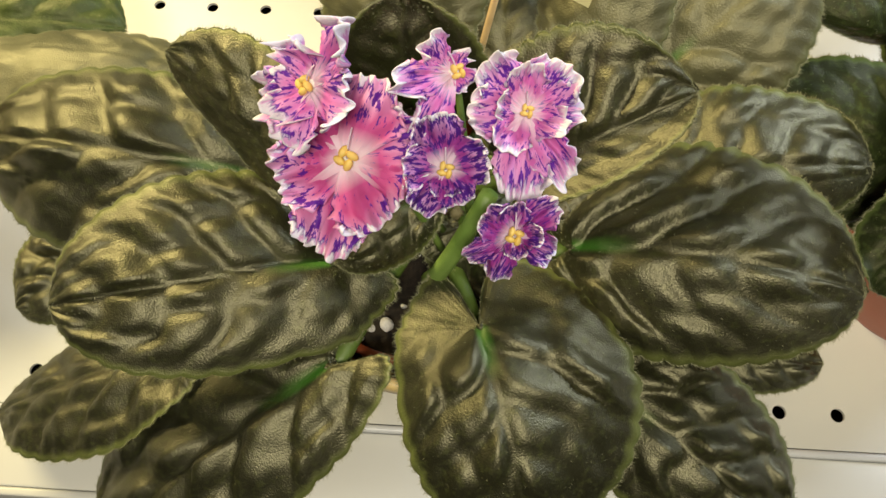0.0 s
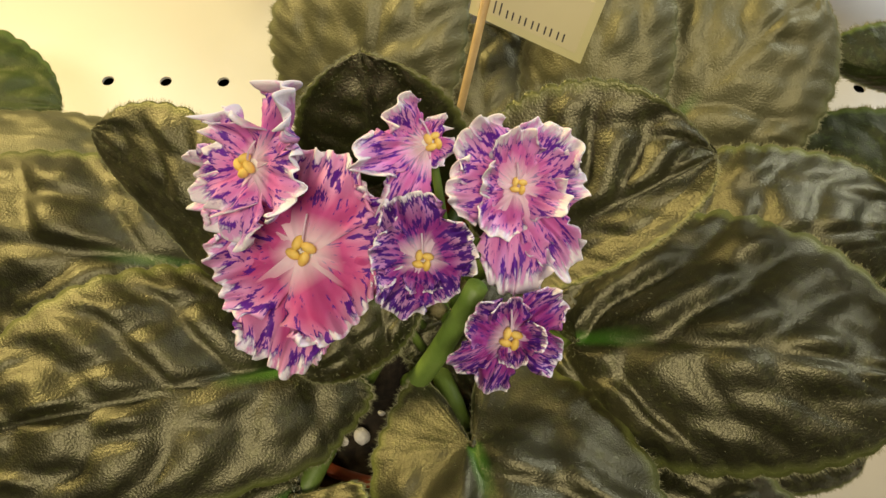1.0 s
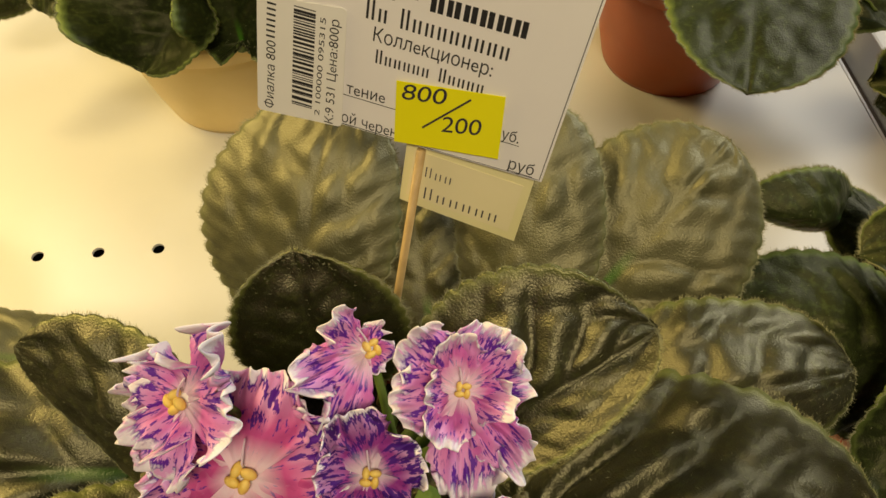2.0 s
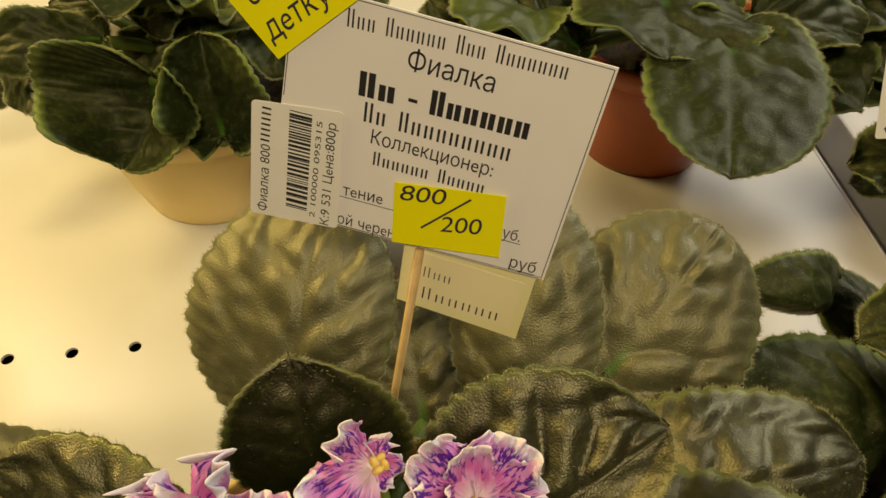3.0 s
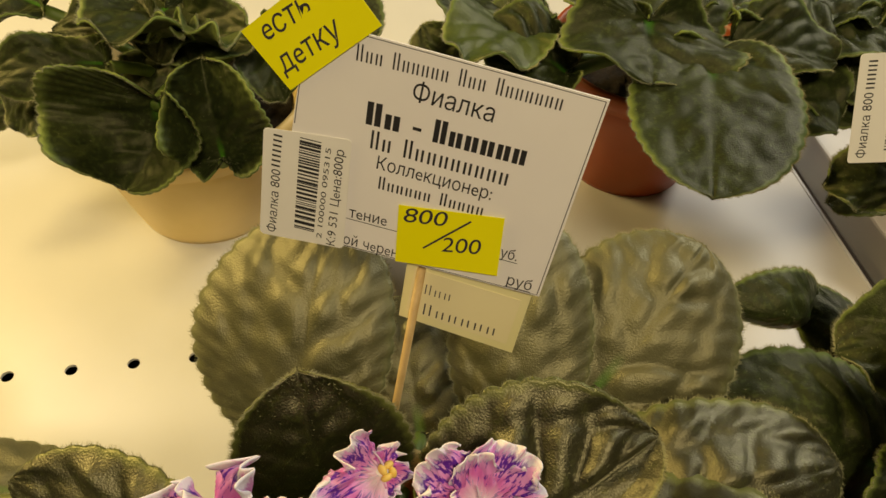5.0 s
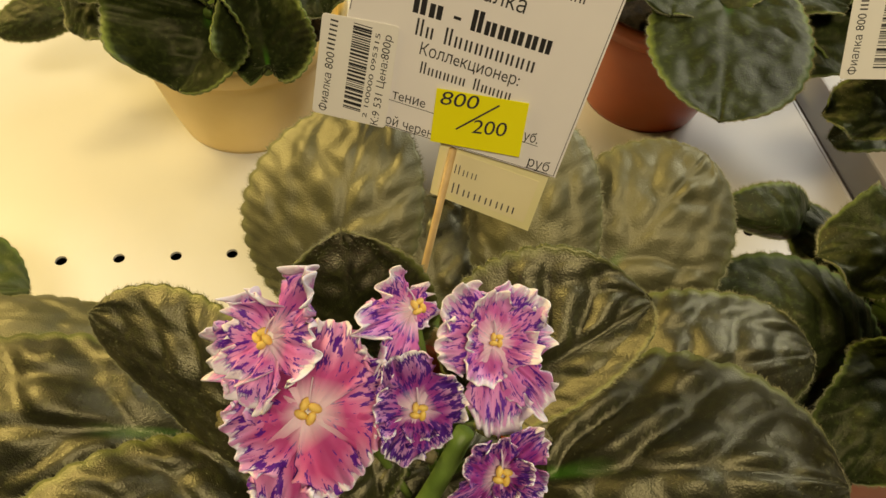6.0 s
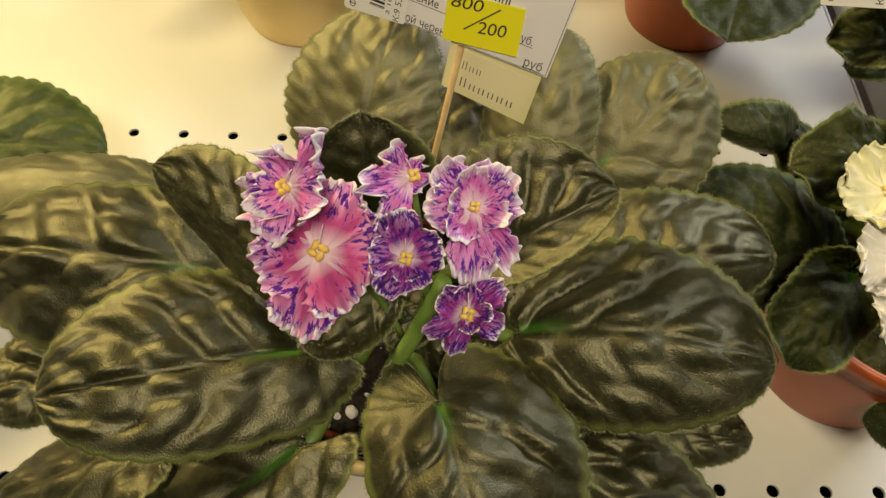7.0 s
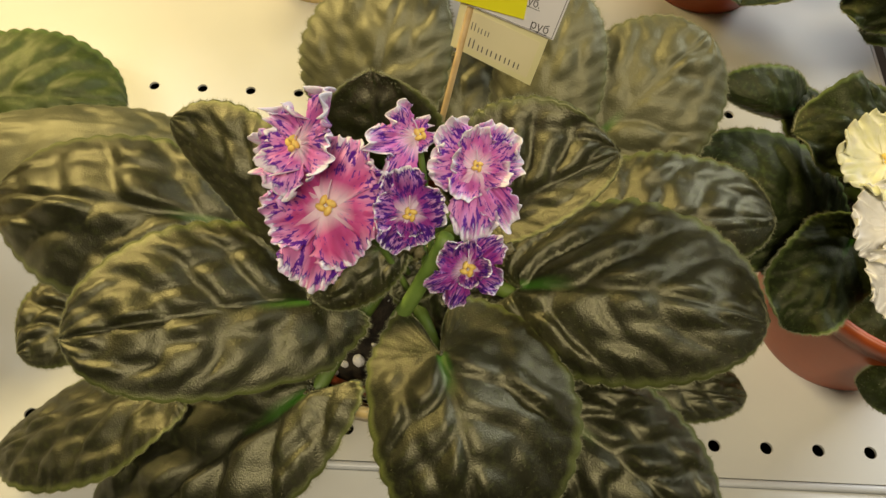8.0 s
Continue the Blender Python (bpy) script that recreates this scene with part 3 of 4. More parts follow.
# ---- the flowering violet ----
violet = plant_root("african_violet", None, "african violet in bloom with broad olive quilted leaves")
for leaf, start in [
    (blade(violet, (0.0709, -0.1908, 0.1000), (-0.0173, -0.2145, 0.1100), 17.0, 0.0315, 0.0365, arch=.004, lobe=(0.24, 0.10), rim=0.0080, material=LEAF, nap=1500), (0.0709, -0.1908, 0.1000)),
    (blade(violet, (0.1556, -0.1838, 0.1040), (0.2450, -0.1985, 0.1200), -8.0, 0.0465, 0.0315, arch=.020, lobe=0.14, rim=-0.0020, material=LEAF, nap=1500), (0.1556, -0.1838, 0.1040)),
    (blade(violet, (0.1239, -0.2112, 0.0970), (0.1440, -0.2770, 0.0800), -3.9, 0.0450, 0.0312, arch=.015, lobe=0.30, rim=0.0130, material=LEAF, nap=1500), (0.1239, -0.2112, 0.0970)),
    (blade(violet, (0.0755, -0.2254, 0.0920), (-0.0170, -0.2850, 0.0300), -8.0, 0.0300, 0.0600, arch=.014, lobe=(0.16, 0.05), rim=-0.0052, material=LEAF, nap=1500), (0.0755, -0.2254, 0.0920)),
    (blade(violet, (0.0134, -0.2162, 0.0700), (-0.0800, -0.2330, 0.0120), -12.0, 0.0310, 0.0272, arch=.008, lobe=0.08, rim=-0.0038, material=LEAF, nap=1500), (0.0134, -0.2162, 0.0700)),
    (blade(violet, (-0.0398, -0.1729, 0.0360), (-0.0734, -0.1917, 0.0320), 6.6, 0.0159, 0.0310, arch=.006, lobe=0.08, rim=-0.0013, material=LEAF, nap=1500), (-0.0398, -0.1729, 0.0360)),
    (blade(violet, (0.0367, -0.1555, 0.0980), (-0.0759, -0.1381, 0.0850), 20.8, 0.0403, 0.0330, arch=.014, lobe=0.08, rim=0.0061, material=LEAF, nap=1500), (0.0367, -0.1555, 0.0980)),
    (blade(violet, (0.0004, -0.1050, 0.0780), (-0.1163, -0.0994, 0.0720), -4.3, 0.0283, 0.0251, arch=.010, lobe=0.08, quilt=1.0, material=LEAF_GREY_OLIVE, rim=0.0033, nap=1500), (0.0004, -0.1050, 0.0780)),
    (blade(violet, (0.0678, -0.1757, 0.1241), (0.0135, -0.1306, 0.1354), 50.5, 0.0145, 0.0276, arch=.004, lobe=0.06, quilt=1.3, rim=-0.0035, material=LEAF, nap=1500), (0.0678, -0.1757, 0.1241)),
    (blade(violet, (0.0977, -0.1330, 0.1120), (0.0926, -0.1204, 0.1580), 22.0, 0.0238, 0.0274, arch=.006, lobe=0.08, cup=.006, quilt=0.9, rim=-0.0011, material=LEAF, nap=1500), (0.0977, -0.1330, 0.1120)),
    (blade(violet, (0.0881, -0.1024, 0.1000), (0.1060, -0.0498, 0.1480), 4.1, 0.0426, 0.0281, arch=.008, lobe=0.09, quilt=1.0, material=LEAF_GREY_OLIVE, rim=0.0013, nap=1500), (0.0881, -0.1024, 0.1000)),
    (blade(violet, (0.1617, -0.1127, 0.1050), (0.1731, -0.0628, 0.1500), 10.5, 0.0273, 0.0228, arch=.008, lobe=0.09, quilt=1.0, material=LEAF_GREY_OLIVE, rim=-0.0020, nap=1500), (0.1617, -0.1127, 0.1050)),
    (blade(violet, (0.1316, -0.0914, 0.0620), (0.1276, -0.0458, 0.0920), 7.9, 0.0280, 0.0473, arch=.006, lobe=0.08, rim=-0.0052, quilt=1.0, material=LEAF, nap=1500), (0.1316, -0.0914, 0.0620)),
    (blade(violet, (0.1887, -0.1089, 0.1120), (0.2309, -0.0759, 0.1420), -19.2, 0.0321, 0.0350, arch=.008, lobe=0.11, quilt=1.0, material=LEAF_GREY_OLIVE, rim=-0.0021, nap=1500), (0.1887, -0.1089, 0.1120)),
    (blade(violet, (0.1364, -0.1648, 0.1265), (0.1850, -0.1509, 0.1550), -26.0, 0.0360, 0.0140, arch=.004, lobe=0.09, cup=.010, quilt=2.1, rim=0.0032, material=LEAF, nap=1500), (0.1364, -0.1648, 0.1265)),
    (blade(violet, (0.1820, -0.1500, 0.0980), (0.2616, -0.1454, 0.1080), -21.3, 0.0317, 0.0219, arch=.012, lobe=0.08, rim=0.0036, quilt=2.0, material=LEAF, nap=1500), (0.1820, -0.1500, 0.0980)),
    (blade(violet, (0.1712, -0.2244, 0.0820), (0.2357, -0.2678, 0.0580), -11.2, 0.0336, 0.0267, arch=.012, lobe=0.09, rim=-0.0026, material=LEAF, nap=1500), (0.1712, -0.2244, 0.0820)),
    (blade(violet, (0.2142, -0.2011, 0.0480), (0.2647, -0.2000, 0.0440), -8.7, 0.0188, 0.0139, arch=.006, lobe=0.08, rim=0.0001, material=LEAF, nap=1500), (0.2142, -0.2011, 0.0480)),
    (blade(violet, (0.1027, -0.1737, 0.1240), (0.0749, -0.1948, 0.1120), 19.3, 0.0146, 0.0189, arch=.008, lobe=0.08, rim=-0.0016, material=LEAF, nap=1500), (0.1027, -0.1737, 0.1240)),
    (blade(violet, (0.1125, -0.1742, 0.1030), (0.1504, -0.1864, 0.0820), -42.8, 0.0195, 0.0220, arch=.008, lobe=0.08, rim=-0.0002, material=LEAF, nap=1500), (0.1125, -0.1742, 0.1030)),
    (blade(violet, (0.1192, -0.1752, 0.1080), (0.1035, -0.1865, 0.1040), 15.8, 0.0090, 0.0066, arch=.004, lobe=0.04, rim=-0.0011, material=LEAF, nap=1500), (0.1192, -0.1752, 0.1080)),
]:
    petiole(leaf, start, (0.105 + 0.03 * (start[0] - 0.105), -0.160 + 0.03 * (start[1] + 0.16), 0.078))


# ---- neighbouring plants ----
right_plant = plant_root("african_violet", None, "african violet with dark wavy leaves and white flowers", group="plants round the violet")
for leaf, start in [
    (blade(right_plant, (0.2907, -0.1420, 0.0850), (0.2302, -0.1102, 0.1050), 26.4, 0.0280, 0.0308, arch=.012, lobe=0.09, rim=0.0020, quilt=2.0, material=LEAF_FRESH, nap=250), (0.2907, -0.1420, 0.0850)),
    (blade(right_plant, (0.2828, -0.0836, 0.1050), (0.2409, -0.0858, 0.1200), 53.3, 0.0063, 0.0167, arch=.006, lobe=0.06, quilt=1.2, rim=0.0047, material=LEAF_FRESH, nap=250), (0.2828, -0.0836, 0.1050)),
    (blade(right_plant, (0.3101, -0.1110, 0.1200), (0.2660, -0.1154, 0.1280), 25.3, 0.0213, 0.0240, arch=.008, lobe=0.08, wave=1, rim=0.0058, quilt=2.0, cup=.007, material=LEAF_FRESH, nap=250), (0.3101, -0.1110, 0.1200)),
    (blade(right_plant, (0.2974, -0.1475, 0.1000), (0.2694, -0.1820, 0.0800), 14.2, 0.0185, 0.0228, arch=.008, lobe=0.08, wave=1, rim=-0.0003, quilt=2.0, cup=.007, material=LEAF_FRESH, nap=250), (0.2974, -0.1475, 0.1000)),
    (blade(right_plant, (0.3228, -0.1655, 0.0850), (0.3010, -0.1822, 0.0720), 10.3, 0.0175, 0.0146, arch=.006, lobe=0.08, rim=-0.0019, quilt=2.0, material=LEAF_FRESH, nap=250), (0.3228, -0.1655, 0.0850)),
    (blade(right_plant, (0.3349, -0.1916, 0.0600), (0.3128, -0.1943, 0.0500), 23.4, 0.0173, 0.0080, arch=.005, lobe=0.08, rim=0.0025, quilt=2.0, material=LEAF_FRESH, nap=250), (0.3349, -0.1916, 0.0600)),
    (blade(right_plant, (0.3351, -0.0394, 0.1300), (0.3036, -0.0364, 0.1250), 43.3, 0.0127, 0.0172, arch=.006, lobe=0.08, wave=1, rim=0.0014, quilt=2.0, cup=.007, material=LEAF_FRESH, nap=250), (0.3351, -0.0394, 0.1300)),
    (blade(right_plant, (0.3070, -0.1142, 0.0900), (0.2800, -0.0729, 0.1100), 23.7, 0.0144, 0.0129, arch=.006, lobe=0.08, rim=0.0016, quilt=2.0, material=LEAF_FRESH, nap=250), (0.3070, -0.1142, 0.0900)),
    (blade(right_plant, (0.3261, -0.1198, 0.1000), (0.3611, -0.0761, 0.1000), -13.9, 0.0195, 0.0222, arch=.01, lobe=0.08, rim=0.0055, quilt=2.0, material=LEAF_FRESH, nap=250), (0.3261, -0.1198, 0.1000)),
    (blade(right_plant, (0.3271, -0.1569, 0.0900), (0.3634, -0.1718, 0.0800), -15.4, 0.0227, 0.0235, arch=.01, lobe=0.08, rim=0.0005, quilt=2.0, material=LEAF_FRESH, nap=250), (0.3271, -0.1569, 0.0900)),
]:
    petiole(leaf, start, (0.335, -0.138, 0.075))

left_plant = plant_root("african_violet", None, "green-leaved african violet in a tan pot", group="plants round the violet")
# this leaf's lamplit, see-through brightness is painted in as lighter green
for leaf, start in [
    (blade(left_plant, (-0.1180, -0.0739, 0.0750), (-0.0403, -0.0682, 0.0660), -18.1, 0.0384, 0.0209, arch=.01, lobe=0.08, rim=-0.0041, quilt=1.5, material=LEAF_YOUNG_LIT, nap=250), (-0.1180, -0.0739, 0.0750)),
]:
    petiole(leaf, start, (-0.165, -0.095, 0.070))

back_plant = plant_root("african_violet", None, "dense african violet with cupped dark leaves", group="plants round the violet")
for leaf, start in [
    (blade(back_plant, (0.0319, 0.0600, 0.1160), (0.0143, 0.0339, 0.0870), 12.5, 0.0295, 0.0460, arch=-.004, lobe=0.08, cup=.020, wave=1, rim=-0.0060, quilt=1.2, material=LEAF_FRESH, nap=250), (0.0319, 0.0600, 0.1160)),
    (blade(back_plant, (0.0581, 0.0415, 0.0950), (0.0546, 0.0626, 0.1350), 13.1, 0.0176, 0.0274, arch=-.006, lobe=0.08, cup=.018, wave=1, rim=0.0084, quilt=2.0, material=LEAF_FRESH, nap=250), (0.0581, 0.0415, 0.0950)),
    (blade(back_plant, (0.0066, 0.0877, 0.1180), (-0.0441, 0.0807, 0.1180), 35.6, 0.0161, 0.0148, arch=.004, lobe=0.08, cup=.005, wave=1, rim=0.0042, quilt=2.0, material=LEAF_FRESH, nap=250), (0.0066, 0.0877, 0.1180)),
    (blade(back_plant, (0.0292, 0.0984, 0.1300), (-0.0171, 0.1053, 0.1250), 27.1, 0.0099, 0.0194, arch=.004, lobe=0.08, cup=.004, wave=1, rim=-0.0014, quilt=2.0, material=LEAF_FRESH, nap=250), (0.0292, 0.0984, 0.1300)),
    (blade(back_plant, (0.0357, 0.1146, 0.1150), (0.0769, 0.0823, 0.1300), -48.0, 0.0198, 0.0174, arch=.004, lobe=0.08, wave=1, rim=0.0016, quilt=2.0, cup=.007, material=LEAF_FRESH, nap=250), (0.0357, 0.1146, 0.1150)),
    (blade(back_plant, (-0.0555, 0.1324, 0.0700), (-0.1000, 0.1198, 0.0600), 44.2, 0.0122, 0.0158, arch=.006, lobe=0.08, rim=-0.0017, quilt=2.0, material=LEAF_FRESH, nap=250), (-0.0555, 0.1324, 0.0700)),
    (blade(back_plant, (0.0124, 0.1404, 0.1200), (-0.0116, 0.1961, 0.1300), 1.5, 0.0286, 0.0274, arch=.004, lobe=0.08, wave=1, rim=0.0073, quilt=2.0, cup=.007, material=LEAF_FRESH, nap=250), (0.0124, 0.1404, 0.1200)),
    (blade(back_plant, (-0.0291, 0.1380, 0.1200), (-0.0770, 0.1583, 0.1200), 13.3, 0.0228, 0.0206, arch=.004, lobe=0.08, wave=1, rim=0.0003, quilt=2.0, cup=.007, material=LEAF_FRESH, nap=250), (-0.0291, 0.1380, 0.1200)),
    (blade(back_plant, (0.0340, 0.1098, 0.1050), (0.0232, 0.0856, 0.0850), 4.1, 0.0167, 0.0232, arch=.005, lobe=.08, cup=.006, wave=1, rim=-0.0037, quilt=2.0, material=LEAF_FRESH, nap=250), (0.0340, 0.1098, 0.1050)),
    (blade(back_plant, (0.0374, 0.1189, 0.1250), (0.0276, 0.0979, 0.1100), 11.4, 0.0169, 0.0168, arch=.004, lobe=.08, cup=.006, wave=1, rim=0.0058, quilt=2.0, material=LEAF_FRESH, nap=250), (0.0374, 0.1189, 0.1250)),
    (blade(back_plant, (0.0774, 0.1193, 0.1100), (0.0866, 0.0804, 0.0950), -9.5, 0.0184, 0.0173, arch=.004, lobe=.08, wave=1, rim=-0.0008, quilt=2.0, cup=.007, material=LEAF_FRESH, nap=250), (0.0774, 0.1193, 0.1100)),
    (blade(back_plant, (-0.0246, 0.1148, 0.1050), (-0.0473, 0.0958, 0.0750), 21.0, 0.0231, 0.0218, arch=.006, lobe=.08, cup=.004, wave=1, rim=-0.0008, quilt=2.0, material=LEAF_FRESH, nap=250), (-0.0246, 0.1148, 0.1050)),
    (blade(back_plant, (0.1015, 0.1171, 0.1200), (0.1277, 0.0867, 0.1150), -15.8, 0.0305, 0.0155, arch=.004, lobe=.08, wave=1, rim=-0.0031, quilt=2.0, cup=.007, material=LEAF_FRESH, nap=250), (0.1015, 0.1171, 0.1200)),
    (blade(back_plant, (0.0350, 0.1150, 0.1300), (0.0180, 0.0680, 0.1420), 3.0, 0.0270, 0.0280, arch=.002, lobe=0.26, wave=1, rim=-0.0030, quilt=1.2, cup=.009, material=LEAF_FRESH, nap=250), (0.0350, 0.1150, 0.1300)),
    (blade(back_plant, (0.0430, 0.1040, 0.1150), (0.0660, 0.0560, 0.1460), 42.0, 0.0120, 0.0140, arch=.003, lobe=0.08, wave=1, rim=0.0010, quilt=1.0, cup=.006, material=LEAF_YOUNG_LIT, nap=250), (0.0430, 0.1040, 0.1150)),
    (blade(back_plant, (0.0300, 0.1080, 0.1120), (0.0480, 0.0740, 0.1400), 20.0, 0.0110, 0.0120, arch=.003, lobe=0.08, wave=1, rim=0.0010, quilt=1.0, cup=.006, material=LEAF_YOUNG_LIT, nap=250), (0.0300, 0.1080, 0.1120)),
]:
    petiole(leaf, start, (0.034, 0.120, 0.078))

terra_plant = plant_root("african_violet", None, "african violet with scalloped pale-edged leaves", group="plants round the violet")
for leaf, start in [
    (blade(terra_plant, (0.2600, 0.0660, 0.1400), (0.2535, 0.0330, 0.1280), 8.7, 0.0451, 0.0412, arch=.004, lobe=0.30, wave=1, rim=-0.0040, quilt=0.9, cup=.006, material=LEAF_FRESH, nap=250), (0.2600, 0.0660, 0.1400)),
    (blade(terra_plant, (0.2615, 0.0653, 0.1280), (0.2699, 0.1423, 0.1350), -0.2, 0.0372, 0.0467, arch=.004, lobe=0.08, wave=1, rim=0.0008, quilt=2.0, cup=.007, material=LEAF_FRESH, nap=250), (0.2615, 0.0653, 0.1280)),
    (blade(terra_plant, (0.2880, 0.0500, 0.1300), (0.2602, -0.0310, 0.1170), -1.9, 0.0400, 0.0370, arch=.006, lobe=0.09, rim=-0.0030, quilt=0.7, cup=.005, material=LEAF_FRESH, nap=250), (0.2880, 0.0500, 0.1300)),
    (blade(terra_plant, (0.3078, 0.0662, 0.1250), (0.3698, 0.0659, 0.1100), -36.3, 0.0249, 0.0128, arch=.006, lobe=0.08, wave=1, rim=-0.0012, quilt=2.0, cup=.007, material=LEAF_FRESH, nap=250), (0.3078, 0.0662, 0.1250)),
    (blade(terra_plant, (0.3324, 0.0813, 0.1000), (0.3718, 0.0444, 0.0800), -10.9, 0.0397, 0.0190, arch=.005, lobe=0.08, wave=1, rim=-0.0045, quilt=2.0, cup=.007, material=LEAF_FRESH, nap=250), (0.3324, 0.0813, 0.1000)),
    (blade(terra_plant, (0.3500, 0.1043, 0.1000), (0.3922, 0.0505, 0.0800), -6.5, 0.0598, 0.0244, arch=.005, lobe=.08, wave=1, rim=-0.0064, quilt=2.0, cup=.007, material=LEAF_FRESH, nap=250), (0.3500, 0.1043, 0.1000)),
    (blade(terra_plant, (0.3658, 0.1112, 0.1250), (0.4066, 0.0755, 0.1050), -5.1, 0.0520, 0.0322, arch=.005, lobe=.08, wave=1, rim=-0.0034, quilt=2.0, cup=.007, material=LEAF_FRESH, nap=250), (0.3658, 0.1112, 0.1250)),
    (blade(terra_plant, (0.3049, 0.0812, 0.1300), (0.3662, 0.1569, 0.1300), 0.0, 0.0215, 0.0239, arch=.005, lobe=.08, wave=1, rim=0.0000, quilt=2.0, cup=.007, material=LEAF_FRESH, nap=250), (0.3049, 0.0812, 0.1300)),
    (blade(terra_plant, (0.2237, 0.0638, 0.1150), (0.1824, 0.0786, 0.1300), 17.6, 0.0221, 0.0282, arch=.005, lobe=0.08, wave=1, rim=-0.0016, quilt=2.0, cup=.007, material=LEAF_FRESH, nap=250), (0.2237, 0.0638, 0.1150)),
    (blade(terra_plant, (0.2153, 0.0920, 0.1200), (0.1637, 0.1228, 0.1300), 16.0, 0.0240, 0.0211, arch=.005, lobe=0.08, wave=1, rim=0.0026, quilt=2.0, cup=.007, material=LEAF_FRESH, nap=250), (0.2153, 0.0920, 0.1200)),
    (blade(terra_plant, (0.1750, 0.0899, 0.1000), (0.1568, 0.0938, 0.1250), 68.1, 0.0217, 0.0246, arch=.004, lobe=0.08, wave=1, rim=0.0039, quilt=2.0, cup=.007, material=LEAF_FRESH, nap=250), (0.1750, 0.0899, 0.1000)),
    (blade(terra_plant, (0.2050, 0.0900, 0.1250), (0.1690, 0.0480, 0.1360), 10.0, 0.0240, 0.0260, arch=.003, lobe=0.10, wave=1, rim=0.0010, quilt=1.0, cup=.006, material=LEAF_YOUNG_LIT, nap=250), (0.2050, 0.0900, 0.1250)),
]:
    petiole(leaf, start, (0.297, 0.126, 0.075))

far_plant = plant_root("african_violet", None, "african violet on the neighbouring shelf", group="plants round the violet")
for leaf, start in [
    (blade(far_plant, (0.3895, 0.0094, 0.0850), (0.3456, -0.0004, 0.0750), 26.6, 0.0179, 0.0140, arch=.005, lobe=0.08, wave=1, rim=-0.0009, quilt=2.0, cup=.007, material=LEAF_FRESH, nap=250), (0.3895, 0.0094, 0.0850)),
    (blade(far_plant, (0.3844, 0.0944, 0.1100), (0.4028, 0.0512, 0.0800), -16.9, 0.0334, 0.0189, arch=.005, lobe=0.08, wave=1, rim=-0.0048, quilt=2.0, cup=.007, material=LEAF_FRESH, nap=250), (0.3844, 0.0944, 0.1100)),
    (blade(far_plant, (0.4092, 0.0989, 0.1200), (0.3817, 0.1251, 0.1200), 9.0, 0.0321, 0.0315, arch=.005, lobe=0.08, wave=1, rim=0.0000, quilt=2.0, cup=.007, material=LEAF_FRESH, nap=250), (0.4092, 0.0989, 0.1200)),
]:
    petiole(leaf, start, (0.50, 0.07, 0.075))


# ---- blooms ----
BIG = [(-8, 0.0235, 0.0140, 0.004, 0.002), (-72, 0.0235, 0.0140, 0.002, 0.001), (-138, 0.0215, 0.0130, 0.003, 0.002), (176, 0.0285, 0.0130, 0.000, 0.003), (118, 0.0205, 0.0115, 0.004, 0.003), (62, 0.0160, 0.0110, 0.003, 0.002)]
flower(violet, (0.083, -0.181, 0.158), (-0.08, -0.50, 0.86), 0, BIG, PINK, 1.25, "large pink flower with violet specks and white ruffles", 0.0022)
flower(violet, (0.111, -0.184, 0.160), (0.1, -0.55, 0.80), 0, [(10, 0.0155, 0.0085, 0.003, 0.002), (80, 0.0120, 0.0075, 0.003, 0.003), (140, 0.0135, 0.0070, 0.002, 0.002), (-160, 0.0110, 0.0070, 0.001, 0.002), (-75, 0.0120, 0.0080, 0.004, 0.002), (170, 0.0075, 0.0050, 0.005, 0.003)], PLUM, 0.9, "small plum-violet flower with ruffled petals", 0.0019)
flower(violet, (0.112, -0.157, 0.168), (0.50, -0.40, 0.76), 0, [(62, 0.0225, 0.0055, 0.002, 0.003), (14, 0.0140, 0.0055, 0.004, 0.002), (108, 0.0225, 0.0065, -0.001, 0.002), (-60, 0.0060, 0.0035, 0.003, 0.002), (-160, 0.0060, 0.0045, 0.002, 0.001)], LILAC, 0.9, "speckled flower turned aside with long petals", 0.0018)
flower(violet, (0.131, -0.201, 0.155), (0.05, -0.50, 0.86), 0, [(52, 0.0110, 0.0060, 0.006, 0.002), (-52, 0.0150, 0.0052, 0.003, 0.003), (112, 0.0155, 0.0036, -0.003, 0.002), (155, 0.0142, 0.0042, -0.004, 0.003), (-118, 0.0125, 0.0050, 0.001, 0.004), (0, 0.0090, 0.0052, 0.007, 0.001), (-90, 0.0070, 0.0035, 0.007, 0.003), (180, 0.0060, 0.0035, 0.006, 0.002)], PLUM, 0.95, "small plum-violet flower with ruffled petals", 0.0018)
flower(violet, (0.0745, -0.172, 0.180), (-0.55, -0.50, 0.67), 0, [(-18, 0.0270, 0.0058, 0.005, 0.006), (-68, 0.0165, 0.0090, 0.003, 0.002), (88, 0.0105, 0.0070, 0.004, 0.002), (142, 0.0240, 0.0080, -0.002, 0.002), (-160, 0.0190, 0.0080, 0.001, 0.003), (30, 0.0125, 0.0065, 0.006, 0.003), (178, 0.0120, 0.0060, 0.007, 0.002)], LILAC, 1.0, "lilac speckled flower with white ruffles", 0.0021)
